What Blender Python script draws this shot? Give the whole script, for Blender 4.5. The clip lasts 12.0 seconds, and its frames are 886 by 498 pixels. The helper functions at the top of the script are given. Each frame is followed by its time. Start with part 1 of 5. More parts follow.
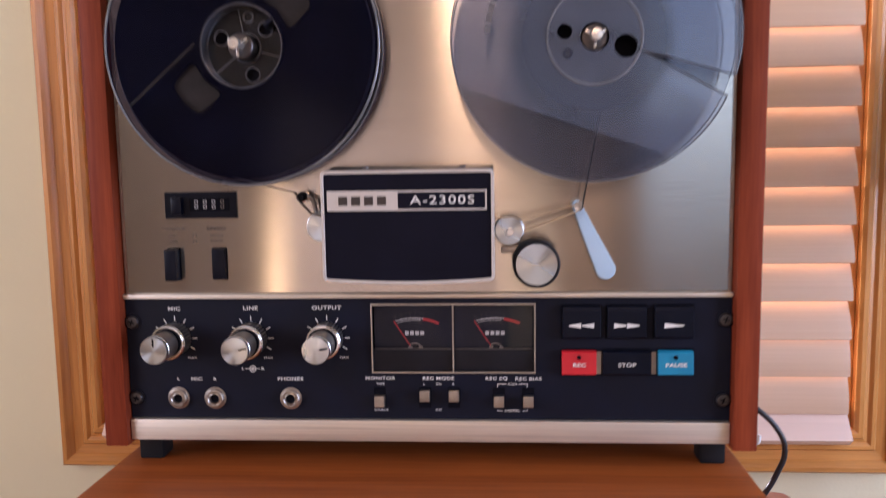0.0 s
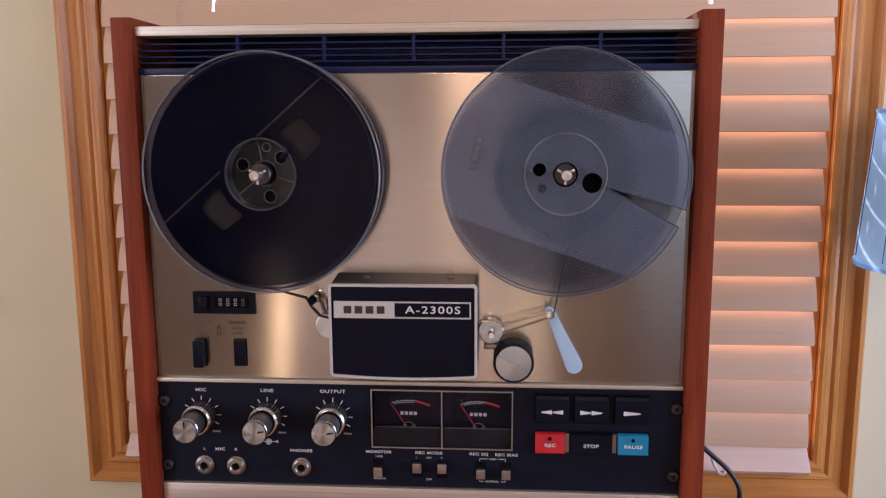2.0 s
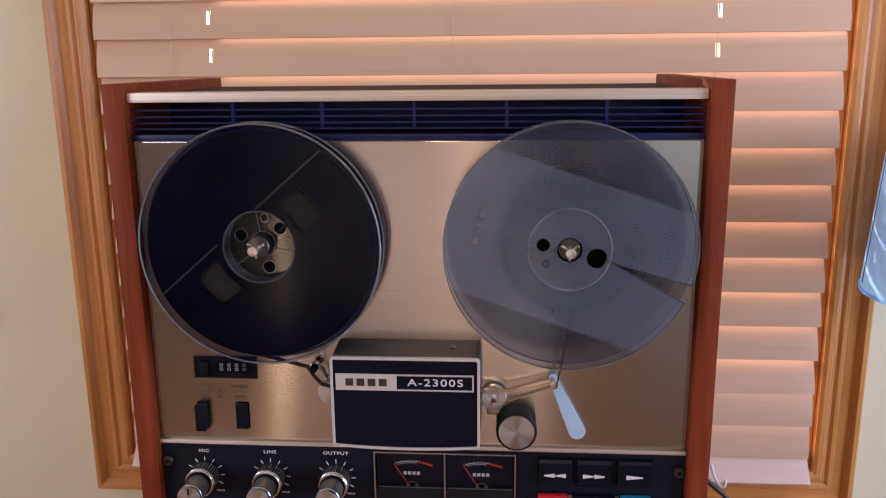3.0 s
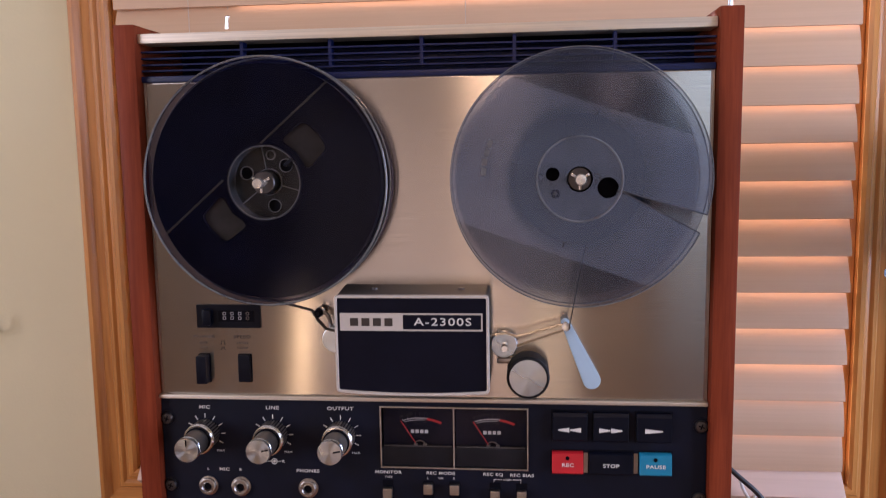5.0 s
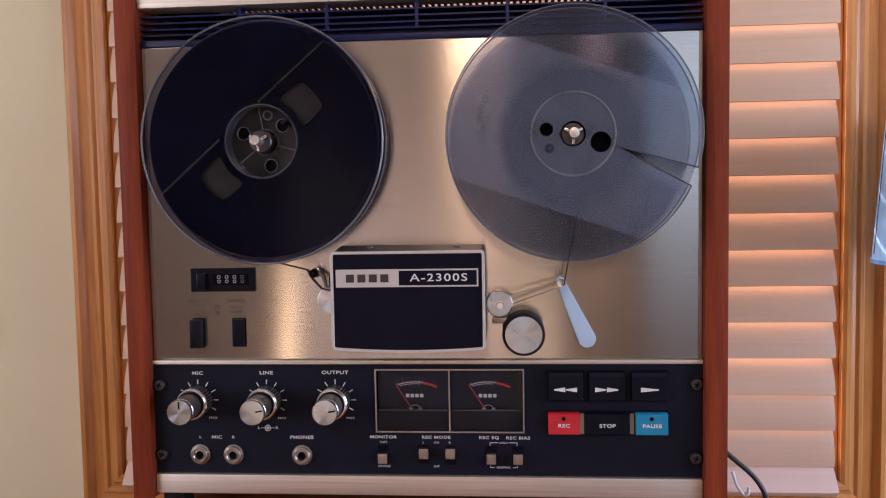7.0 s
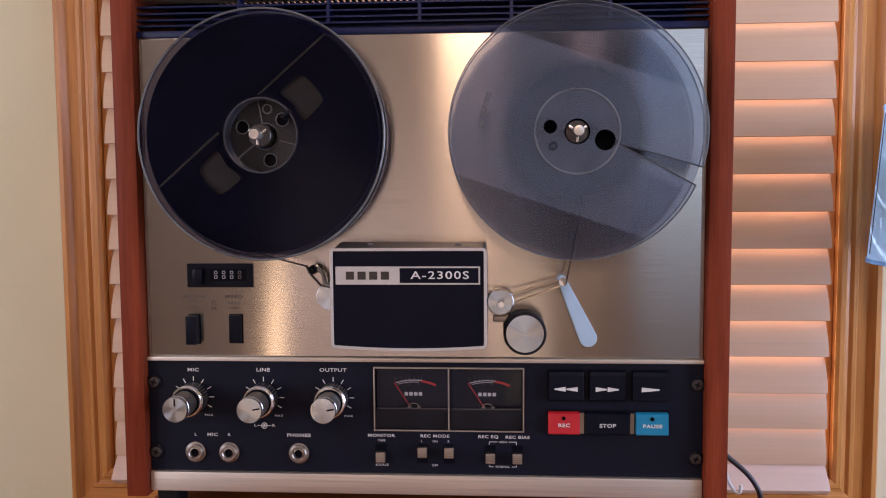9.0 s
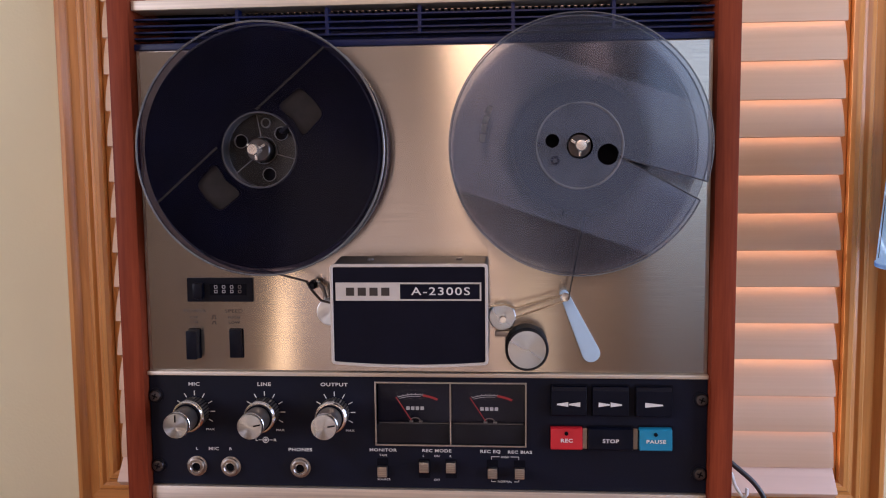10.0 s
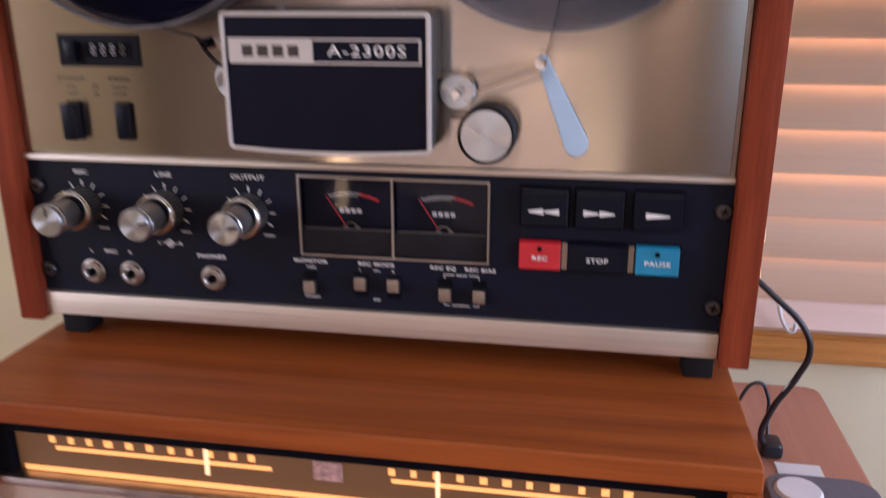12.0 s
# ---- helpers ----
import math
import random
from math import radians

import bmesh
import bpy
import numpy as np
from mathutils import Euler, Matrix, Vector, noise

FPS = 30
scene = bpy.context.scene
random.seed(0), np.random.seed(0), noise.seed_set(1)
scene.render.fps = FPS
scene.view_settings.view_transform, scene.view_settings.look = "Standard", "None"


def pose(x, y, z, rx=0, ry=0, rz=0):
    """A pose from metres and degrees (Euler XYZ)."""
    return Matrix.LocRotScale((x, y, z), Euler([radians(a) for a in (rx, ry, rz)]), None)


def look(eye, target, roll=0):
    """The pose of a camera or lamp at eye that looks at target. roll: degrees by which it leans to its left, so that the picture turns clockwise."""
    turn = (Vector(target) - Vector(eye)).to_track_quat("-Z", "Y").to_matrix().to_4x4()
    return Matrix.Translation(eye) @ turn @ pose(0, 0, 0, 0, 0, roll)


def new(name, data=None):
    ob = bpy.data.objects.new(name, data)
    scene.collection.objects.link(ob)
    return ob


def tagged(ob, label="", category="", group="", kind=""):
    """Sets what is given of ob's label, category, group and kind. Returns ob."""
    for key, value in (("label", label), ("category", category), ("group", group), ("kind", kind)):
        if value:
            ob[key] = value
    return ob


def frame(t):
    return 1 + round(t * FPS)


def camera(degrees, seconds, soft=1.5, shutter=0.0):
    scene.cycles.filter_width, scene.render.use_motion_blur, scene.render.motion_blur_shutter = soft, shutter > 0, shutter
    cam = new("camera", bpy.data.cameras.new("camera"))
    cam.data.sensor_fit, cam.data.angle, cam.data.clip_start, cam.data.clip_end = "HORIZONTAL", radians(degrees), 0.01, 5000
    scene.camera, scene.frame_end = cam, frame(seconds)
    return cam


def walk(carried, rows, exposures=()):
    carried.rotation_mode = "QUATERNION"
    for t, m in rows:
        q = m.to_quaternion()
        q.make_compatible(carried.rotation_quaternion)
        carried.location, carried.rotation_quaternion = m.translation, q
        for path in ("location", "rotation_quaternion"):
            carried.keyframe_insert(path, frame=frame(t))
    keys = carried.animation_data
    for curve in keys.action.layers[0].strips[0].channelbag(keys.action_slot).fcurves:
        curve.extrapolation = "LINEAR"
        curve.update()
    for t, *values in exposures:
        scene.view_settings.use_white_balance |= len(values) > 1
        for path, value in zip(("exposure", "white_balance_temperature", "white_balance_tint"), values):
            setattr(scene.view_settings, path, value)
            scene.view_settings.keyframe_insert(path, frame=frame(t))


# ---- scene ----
cam = camera(57.1, 12.0, soft=1.1, shutter=0.4)
EXPO = 1.02
PATH = [
    (0, (0.053, -0.545, 1.14), (-0.081, 1.436, 0.907), -0.9),
    (0.5, (0.07, -0.612, 1.2), (-0.067, 1.372, 0.983), -0.6),
    (1, (0.078, -0.63, 1.212), (-0.059, 1.353, 0.998), -0.5),
    (1.5, (0.065, -0.642, 1.225), (-0.075, 1.339, 0.986), -0.4),
    (2, (0.068, -0.614, 1.249), (-0.074, 1.356, 0.935), -0.3),
    (2.5, (0.075, -0.593, 1.305), (-0.071, 1.362, 0.906), -0.4),
    (3, (0.067, -0.587, 1.34), (-0.08, 1.356, 0.888), -0.6),
    (3.2, (0.068, -0.593, 1.337), (-0.079, 1.346, 0.87), -0.7),
    (4.8, (0.072, -0.573, 1.248), (-0.12, 1.398, 0.973), -0.9),
    (5, (0.076, -0.592, 1.232), (-0.124, 1.383, 0.987), -0.9),
    (5.5, (0.076, -0.604, 1.198), (-0.139, 1.375, 1.008), -1.0),
    (6, (0.081, -0.597, 1.187), (-0.108, 1.39, 1.057), -0.9),
    (6.5, (0.074, -0.586, 1.175), (-0.109, 1.402, 1.05), -1.1),
    (7, (0.068, -0.603, 1.168), (-0.093, 1.387, 1.039), -1.0),
    (7.2, (0.062, -0.609, 1.193), (-0.093, 1.377, 1.007), -0.7),
    (9, (0.057, -0.597, 1.171), (-0.071, 1.393, 1.024), -0.4),
    (9.5, (0.055, -0.592, 1.178), (-0.078, 1.397, 1.014), -0.4),
    (10, (0.062, -0.589, 1.191), (-0.087, 1.397, 1.01), -0.6),
    (10.5, (0.058, -0.57, 1.182), (-0.105, 1.412, 0.971), -0.8),
    (11, (0.072, -0.555, 1.179), (-0.153, 1.407, 0.867), -0.9),
    (11.5, (0.087, -0.523, 1.186), (-0.183, 1.408, 0.738), -0.7),
    (12, (0.128, -0.441, 1.141), (-0.198, 1.436, 0.532), -0.1),
]
walk(cam, [(t, look(eye, target, roll)) for t, eye, target, roll in PATH], exposures=[(t, EXPO + e, 5620, 29) for t, e in ((0.0, 0.35), (0.8, 0.08), (2.0, 0.0), (10.0, 0.0), (11.0, 0.1), (12.0, 0.15))])

# ---- world, sun and large lights ----
SUN_DIR = Vector((0.64, -0.66, -0.36)).normalized()      # the way in which the sunlight travels
world = bpy.data.worlds.new("world")
scene.world = world
world.use_nodes = True
wn = world.node_tree.nodes
sky = wn.new("ShaderNodeTexSky")
sky.sky_type = "NISHITA"
sky.sun_disc = False
sky.sun_elevation = math.asin(-SUN_DIR.z)
sky.sun_rotation = math.atan2(-SUN_DIR.x, -SUN_DIR.y)
world.node_tree.links.new(sky.outputs[0], wn["Background"].inputs[0])
wn["Background"].inputs[1].default_value = 0.15


def lamp(name, kind, m, energy, colour, **more):
    data = bpy.data.lights.new(name, kind)
    data.energy, data.color = energy, colour
    ob = new(name, data)
    ob.matrix_world = m
    return ob, data


sun, sun_data = lamp("sun", "SUN", look((0, 0, 0), SUN_DIR), 4.8, (1.0, 0.93, 0.82))
sun_data.angle = radians(0.6)


def opening_light(name, x, y, z, w, h, watts, colour, aim):
    ob, data = lamp(name, "AREA", look((x, y, z), (x + aim[0], y + aim[1], z + aim[2])), watts, colour)
    data.shape, data.size, data.size_y = "RECTANGLE", w, h
    return ob


# Side windows out of view, added to light the walls and deck front.
opening_light("daylight_west_window", -2.04, -1.45, 1.55, 1.4, 1.1, 12, (1.0, 0.94, 0.87), (1, 0, 0))
opening_light("daylight_east_window", 1.39, -0.40, 1.22, 1.0, 0.9, 8.2, (0.74, 0.85, 1.0), (-1, 0, 0))
# Warm lamps in unseen south-wall openings, added to streak the steel's reflections.
opening_light("transom_light", -0.05, -3.28, 2.31, 0.30, 0.18, 3.6, (1.0, 0.66, 0.34), (0, 1, -0.25))
opening_light("transom_light", 0.50, -3.28, 2.31, 0.10, 0.18, 1.0, (1.0, 0.64, 0.36), (0, 1, -0.25))
opening_light("low_pane_light", -1.02, -3.28, 0.36, 0.065, 0.50, 0.44, (1.0, 0.68, 0.34), (0, 1, 0))
opening_light("low_pane_light", 0.20, -3.28, 0.35, 0.20, 0.45, 0.17, (1.0, 0.68, 0.38), (0, 1, 0))


# ---- materials ----
def shader(name):
    m = bpy.data.materials.new(name)
    m.use_nodes = True
    return m, m.node_tree.nodes, m.node_tree.links, m.node_tree.nodes["Principled BSDF"]


def plain(name, colour, rough=0.5, metal=0.0, vary=0.12, scale=60.0, bump=0.0, fine=900.0, coat=0.0, spec=0.5):
    """A surface with cloudy variation of tone and of gloss, and fine relief."""
    m, n, l, b = shader(name)
    co = n.new("ShaderNodeTexCoord")
    a = n.new("ShaderNodeTexNoise")
    a.inputs["Scale"].default_value, a.inputs["Detail"].default_value = scale, 6.0
    l.new(co.outputs["Object"], a.inputs["Vector"])
    r = n.new("ShaderNodeValToRGB")
    for e, k in zip(r.color_ramp.elements, (1 - vary, 1 + vary)):
        e.color = (*[min(1.0, c * k) for c in colour], 1)
    r.color_ramp.elements[0].position, r.color_ramp.elements[1].position = 0.3, 0.7
    l.new(a.outputs[0], r.inputs[0])
    l.new(r.outputs[0], b.inputs["Base Color"])
    mr = n.new("ShaderNodeMapRange")
    mr.inputs["To Min"].default_value, mr.inputs["To Max"].default_value = max(0.02, rough * 0.85), min(1.0, rough * 1.15)
    l.new(a.outputs[0], mr.inputs["Value"])
    l.new(mr.outputs[0], b.inputs["Roughness"])
    b.inputs["Metallic"].default_value = metal
    b.inputs["Specular IOR Level"].default_value = spec
    b.inputs["Coat Weight"].default_value = coat
    if bump:
        f = n.new("ShaderNodeTexNoise")
        f.inputs["Scale"].default_value, f.inputs["Detail"].default_value = fine, 4.0
        l.new(co.outputs["Object"], f.inputs["Vector"])
        bu = n.new("ShaderNodeBump")
        bu.inputs["Strength"].default_value, bu.inputs["Distance"].default_value = bump, 0.001
        l.new(f.outputs[0], bu.inputs["Height"])
        l.new(bu.outputs[0], b.inputs["Normal"])
    return m


def wood(name, dark, light, axis, rough=0.4, grain=14.0, stretch=0.06, coat=0.0, contrast=(0.35, 0.68), spec=0.5):
    """Straight-grained wood; axis: the way of the grain."""
    m, n, l, b = shader(name)
    co, oi = n.new("ShaderNodeTexCoord"), n.new("ShaderNodeObjectInfo")
    add = n.new("ShaderNodeVectorMath")
    add.operation = "MULTIPLY_ADD"
    add.inputs[1].default_value = (3.1, 5.7, 7.3)
    l.new(oi.outputs["Random"], add.inputs[0])
    l.new(co.outputs["Object"], add.inputs[2])
    mp = n.new("ShaderNodeMapping")
    sc = [1.0, 1.0, 1.0]
    sc["xyz".index(axis)] = stretch
    mp.inputs["Scale"].default_value = sc
    l.new(add.outputs[0], mp.inputs["Vector"])
    a = n.new("ShaderNodeTexNoise")
    a.inputs["Scale"].default_value, a.inputs["Detail"].default_value, a.inputs["Distortion"].default_value = grain * 4, 5.0, 1.2
    f = n.new("ShaderNodeTexNoise")
    f.inputs["Scale"].default_value, f.inputs["Detail"].default_value = grain * 40, 3.0
    for t in (a, f):
        l.new(mp.outputs[0], t.inputs["Vector"])
    mix = n.new("ShaderNodeMath")
    mix.operation = "MULTIPLY_ADD"
    mix.inputs[1].default_value = 0.35
    l.new(f.outputs[0], mix.inputs[0])
    half = n.new("ShaderNodeMath")
    half.operation = "MULTIPLY"
    half.inputs[1].default_value = 0.65
    l.new(a.outputs[0], half.inputs[0])
    l.new(half.outputs[0], mix.inputs[2])
    r = n.new("ShaderNodeValToRGB")
    r.color_ramp.elements[0].color, r.color_ramp.elements[1].color = (*dark, 1), (*light, 1)
    r.color_ramp.elements[0].position, r.color_ramp.elements[1].position = contrast
    l.new(mix.outputs[0], r.inputs[0])
    l.new(r.outputs[0], b.inputs["Base Color"])
    b.inputs["Roughness"].default_value = rough
    b.inputs["Coat Weight"].default_value = coat
    b.inputs["Coat Roughness"].default_value = 0.25
    b.inputs["Specular IOR Level"].default_value = spec
    bu = n.new("ShaderNodeBump")
    bu.inputs["Strength"].default_value, bu.inputs["Distance"].default_value = 0.25, 0.0006
    l.new(mix.outputs[0], bu.inputs["Height"])
    l.new(bu.outputs[0], b.inputs["Normal"])
    return m


def brushed(name, colour, rough, aniso, axis="x", streak=700.0):
    """Metal brushed along an axis: fine streaks, and reflections drawn out across them. Needs a UV map whose u runs across the brushing."""
    m, n, l, b = shader(name)
    co, mp = n.new("ShaderNodeTexCoord"), n.new("ShaderNodeMapping")
    sc = [1.0, 1.0, 1.0]
    sc["xyz".index(axis)] = 0.012
    mp.inputs["Scale"].default_value = sc
    l.new(co.outputs["Object"], mp.inputs["Vector"])
    a, c = n.new("ShaderNodeTexNoise"), n.new("ShaderNodeTexNoise")
    a.inputs["Scale"].default_value, a.inputs["Detail"].default_value = streak, 3.0
    c.inputs["Scale"].default_value, c.inputs["Detail"].default_value = 9.0, 4.0
    l.new(mp.outputs[0], a.inputs["Vector"])
    l.new(co.outputs["Object"], c.inputs["Vector"])
    r = n.new("ShaderNodeValToRGB")
    r.color_ramp.elements[0].position, r.color_ramp.elements[1].position = 0.3, 0.7
    r.color_ramp.elements[0].color = (*[k * 0.86 for k in colour], 1)
    r.color_ramp.elements[1].color = (*[min(1, k * 1.10) for k in colour], 1)
    l.new(a.outputs[0], r.inputs[0])
    l.new(r.outputs[0], b.inputs["Base Color"])
    mr = n.new("ShaderNodeMapRange")
    mr.inputs["To Min"].default_value, mr.inputs["To Max"].default_value = rough * 0.85, rough * 1.2
    l.new(c.outputs[0], mr.inputs["Value"])
    l.new(mr.outputs[0], b.inputs["Roughness"])
    b.inputs["Metallic"].default_value = 1.0
    b.inputs["Anisotropic"].default_value = aniso
    tg = n.new("ShaderNodeTangent")
    tg.direction_type = "UV_MAP"
    tg.uv_map = "UVMap"
    l.new(tg.outputs[0], b.inputs["Tangent"])
    return m


def turned(name, colour, rough):
    """Lathe-turned metal seen end on: sectors of light round the centre. UV u runs outwards from it."""
    return brushed(name, colour, rough, 0.85, "y", 5.0)


def clear_plastic(name, tint, rough=0.06, haze=(0.3, 0.34, 0.4), veil=0.0, ior=1.5):
    """Thin see-through plastic: tinted, with a surface gloss and a thin veil of scuffs."""
    m, n, l, b = shader(name)
    n.remove(b)
    tr, gl, di = n.new("ShaderNodeBsdfTransparent"), n.new("ShaderNodeBsdfGlossy"), n.new("ShaderNodeBsdfDiffuse")
    tr.inputs[0].default_value = (*tint, 1)
    gl.inputs["Roughness"].default_value = rough
    di.inputs[0].default_value = (*haze, 1)
    co, no = n.new("ShaderNodeTexCoord"), n.new("ShaderNodeTexNoise")
    no.inputs["Scale"].default_value, no.inputs["Detail"].default_value = 30.0, 6.0
    l.new(co.outputs["Object"], no.inputs["Vector"])
    ve = n.new("ShaderNodeMath")
    ve.operation = "MULTIPLY"
    ve.inputs[1].default_value = 2 * veil
    l.new(no.outputs[0], ve.inputs[0])
    m1, m2, fr = n.new("ShaderNodeMixShader"), n.new("ShaderNodeMixShader"), n.new("ShaderNodeFresnel")
    fr.inputs[0].default_value = ior
    l.new(ve.outputs[0], m1.inputs[0])
    l.new(tr.outputs[0], m1.inputs[1])
    l.new(di.outputs[0], m1.inputs[2])
    l.new(fr.outputs[0], m2.inputs[0])
    l.new(m1.outputs[0], m2.inputs[1])
    l.new(gl.outputs[0], m2.inputs[2])
    l.new(m2.outputs[0], n["Material Output"].inputs[0])
    return m


def glow(name, colour, strength):
    m, n, l, b = shader(name)
    b.inputs["Base Color"].default_value = (*colour, 1)
    b.inputs["Emission Color"].default_value = (*colour, 1)
    b.inputs["Emission Strength"].default_value = strength
    return m


M_WALL = plain("cream wall paint", (0.73, 0.66, 0.435), 0.7, vary=0.03, scale=5, bump=0.25, fine=260)
# South wall is out of view; its tone sets what steel and reels reflect.
M_DARKWALL = plain("taupe tone of unseen wall", (0.26, 0.215, 0.18), 0.7, vary=0.05, scale=4, bump=0.2, fine=200)
M_CEIL = plain("white ceiling paint", (0.78, 0.76, 0.72), 0.8, vary=0.03, scale=4, bump=0.2, fine=200)
M_FLOOR = wood("oak floor", (0.16, 0.08, 0.035), (0.32, 0.18, 0.08), "x", 0.4)
M_GROUND = plain("lawn", (0.10, 0.13, 0.05), 0.9, vary=0.4, scale=3, bump=0.4, fine=60)
M_OAK_Z = wood("golden oak upright", (0.37, 0.135, 0.027), (0.76, 0.35, 0.085), "z", 0.36, 6, 0.05, 0.12, (0.27, 0.75), 0.4)
M_OAK_X = wood("golden oak level", (0.37, 0.135, 0.027), (0.76, 0.35, 0.085), "x", 0.36, 6, 0.05, 0.12, (0.27, 0.75), 0.4)
M_SLAT = wood("maple slat", (0.60, 0.395, 0.252), (0.72, 0.490, 0.322), "x", 0.45, 8, 0.02, 0.0, (0.25, 0.78))
M_RAIL = wood("maple rail", (0.66, 0.46, 0.35), (0.76, 0.54, 0.42), "x", 0.45, 8, 0.02, 0.0, (0.25, 0.78))
M_CORD = plain("blind cord", (0.6, 0.5, 0.42), 0.8)
M_CHEEK = wood("red walnut cheek", (0.13, 0.019, 0.006), (0.28, 0.056, 0.019), "z", 0.5, 18, 0.05, 0.0, (0.30, 0.72), 0.16)
M_CASE = wood("walnut receiver case", (0.18, 0.037, 0.006), (0.39, 0.100, 0.017), "x", 0.45, 10, 0.04, 0.0, (0.28, 0.75), 0.22)
M_DESK = wood("cherry desk top", (0.38, 0.155, 0.095), (0.48, 0.215, 0.140), "y", 0.3, 14, 0.06, 0.7, (0.25, 0.8))
M_STEEL = brushed("brushed steel", (0.63, 0.575, 0.51), 0.18, 1.0, streak=2200.0)
M_ALU = brushed("satin aluminium", (0.72, 0.645, 0.55), 0.52, 0.3)
M_BLACK = plain("black anodised panel", (0.002, 0.003, 0.011), 0.6, vary=0.4, scale=25, bump=0.1, spec=0.22)
M_COVER = plain("black wrinkle cover", (0.005, 0.005, 0.012), 0.5, spec=0.10, vary=0.15, scale=40, bump=0.15, fine=1500)
M_COVERSIDE = plain("dark grey cover side", (0.055, 0.048, 0.045), 0.45, vary=0.15, scale=40, bump=0.1)
M_PLASTIC = plain("black plastic", (0.003, 0.004, 0.010), 0.34, vary=0.2, scale=50, spec=0.17)
M_HOOD = plain("dark grey meter hood", (0.011, 0.010, 0.013), 0.5, vary=0.2, scale=60, spec=0.18)
# Black grille; the blue sky it reflects is put into its colour.
M_GRILLE = plain("black grille tinted with sky blue", (0.006, 0.012, 0.066), 0.35, vary=0.2, scale=40, spec=0.3)
M_RUBBER = plain("black rubber", (0.007, 0.007, 0.009), 0.6, vary=0.2, scale=80, bump=0.2, spec=0.25)
M_CHROME = plain("chrome", (0.78, 0.76, 0.74), 0.16, 1.0, vary=0.05)
M_DULL = plain("dull steel", (0.42, 0.38, 0.34), 0.35, 1.0, vary=0.15)
M_TURNED = turned("turned aluminium", (0.64, 0.69, 0.74), 0.27)
M_WHITE = plain("white lettering", (0.72, 0.70, 0.66), 0.5, vary=0.05)
M_INK = plain("dark brown ink", (0.035, 0.025, 0.02), 0.5, vary=0.1)
M_DIGIT = plain("dim counter digits", (0.30, 0.29, 0.30), 0.5, vary=0.1)
M_FADED = plain("worn grey ink", (0.10, 0.08, 0.07), 0.6, vary=0.2, scale=600)
M_IVORY = plain("ivory plate", (0.54, 0.49, 0.44), 0.4, vary=0.04)
M_RED = plain("red key", (0.52, 0.016, 0.022), 0.35, vary=0.08)
M_BLUE = plain("blue key", (0.012, 0.21, 0.36), 0.35, vary=0.08)
M_LEVER = plain("pale grey lever", (0.45, 0.61, 0.76), 0.35, 0.1, vary=0.05)
M_SCALE_RED = plain("red scale", (0.60, 0.03, 0.03), 0.5, vary=0.05)
M_METER = plain("blue-black dial", (0.004, 0.005, 0.014), 0.5, vary=0.2, spec=0.15)
M_TAPE = plain("brown-black tape pack", (0.002, 0.002, 0.008), 0.4, vary=0.25, scale=30, spec=0.06)
M_TAPE_BROWN = plain("brown tape edge", (0.017, 0.014, 0.014), 0.5, vary=0.3, scale=120, spec=0.15)
# Same tape as the dark strands, lightened to hold its glossy reflection.
M_GLINT_STRAND = plain("brown tape", (0.45, 0.32, 0.19), 0.22, vary=0.1)
M_SMOKE = clear_plastic("smoke plastic", (0.42, 0.42, 0.54), 0.12, (0.020, 0.024, 0.085), 0.07, 1.25)
M_CLEAR = clear_plastic("scuffed clear plastic", (0.61, 0.63, 0.70), 0.08, (0.28, 0.29, 0.37), 0.06, 1.4)
M_CLEAR_EDGE = clear_plastic("plastic rim", (0.38, 0.38, 0.40), 0.10, (0.42, 0.42, 0.44), 0.32)
M_HUB_EDGE = clear_plastic("smoky edge", (0.36, 0.36, 0.38), 0.10, (0.40, 0.40, 0.44), 0.30)
M_HUB = clear_plastic("grey hub plastic", (0.40, 0.40, 0.40), 0.2, (0.26, 0.26, 0.27), 0.48)
M_SMOKE_HUB = clear_plastic("smoky hub plastic", (0.30, 0.30, 0.31), 0.08, (0.10, 0.098, 0.115), 0.15)
M_RIB = clear_plastic("faint rib", (0.42, 0.42, 0.43), 0.10, (0.11, 0.10, 0.105), 0.16)
M_GLASS = clear_plastic("clear pane", (0.95, 0.96, 0.96), 0.01)
M_METER_GLASS = clear_plastic("meter window plastic", (0.92, 0.93, 0.96), 0.03, ior=1.22)
M_SLOT = plain("dark slot", (0.003, 0.003, 0.006), 0.7, vary=0.1, spec=0.08)
M_AMBER = glow("lit amber dial", (1.0, 0.43, 0.11), 0.42)
M_AMBER_DIM = glow("dim amber glass", (0.075, 0.034, 0.012), 0.55)
M_POINTER = glow("lit pointer", (1.0, 0.64, 0.30), 0.5)
M_FACE = plain("champagne faceplate", (0.62, 0.56, 0.46), 0.35, 0.6, vary=0.06)
M_BADGE = plain("red and white badge", (0.50, 0.30, 0.27), 0.4, vary=0.4, scale=300)
M_CABLE = plain("black cable", (0.012, 0.013, 0.018), 0.35, vary=0.2)
M_PAPER = plain("white paper", (0.75, 0.75, 0.74), 0.7, vary=0.03)
M_GREY = plain("grey plastic", (0.13, 0.13, 0.16), 0.5, vary=0.1)
M_ALU_PLAIN = plain("pale metal ribs", (0.50, 0.47, 0.43), 0.35, 1.0, vary=0.08)
M_DULL_DARK = plain("blackened screw", (0.10, 0.09, 0.09), 0.35, 0.9, vary=0.2)
M_IVORY_METAL = plain("polished tip", (0.80, 0.74, 0.66), 0.25, 0.8, vary=0.05)
M_GREY_HUB = plain("grey hub moulding", (0.20, 0.20, 0.20), 0.4, vary=0.08)
M_PLASTIC_EDGE = plain("dark plastic edge", (0.05, 0.05, 0.06), 0.3, vary=0.1)
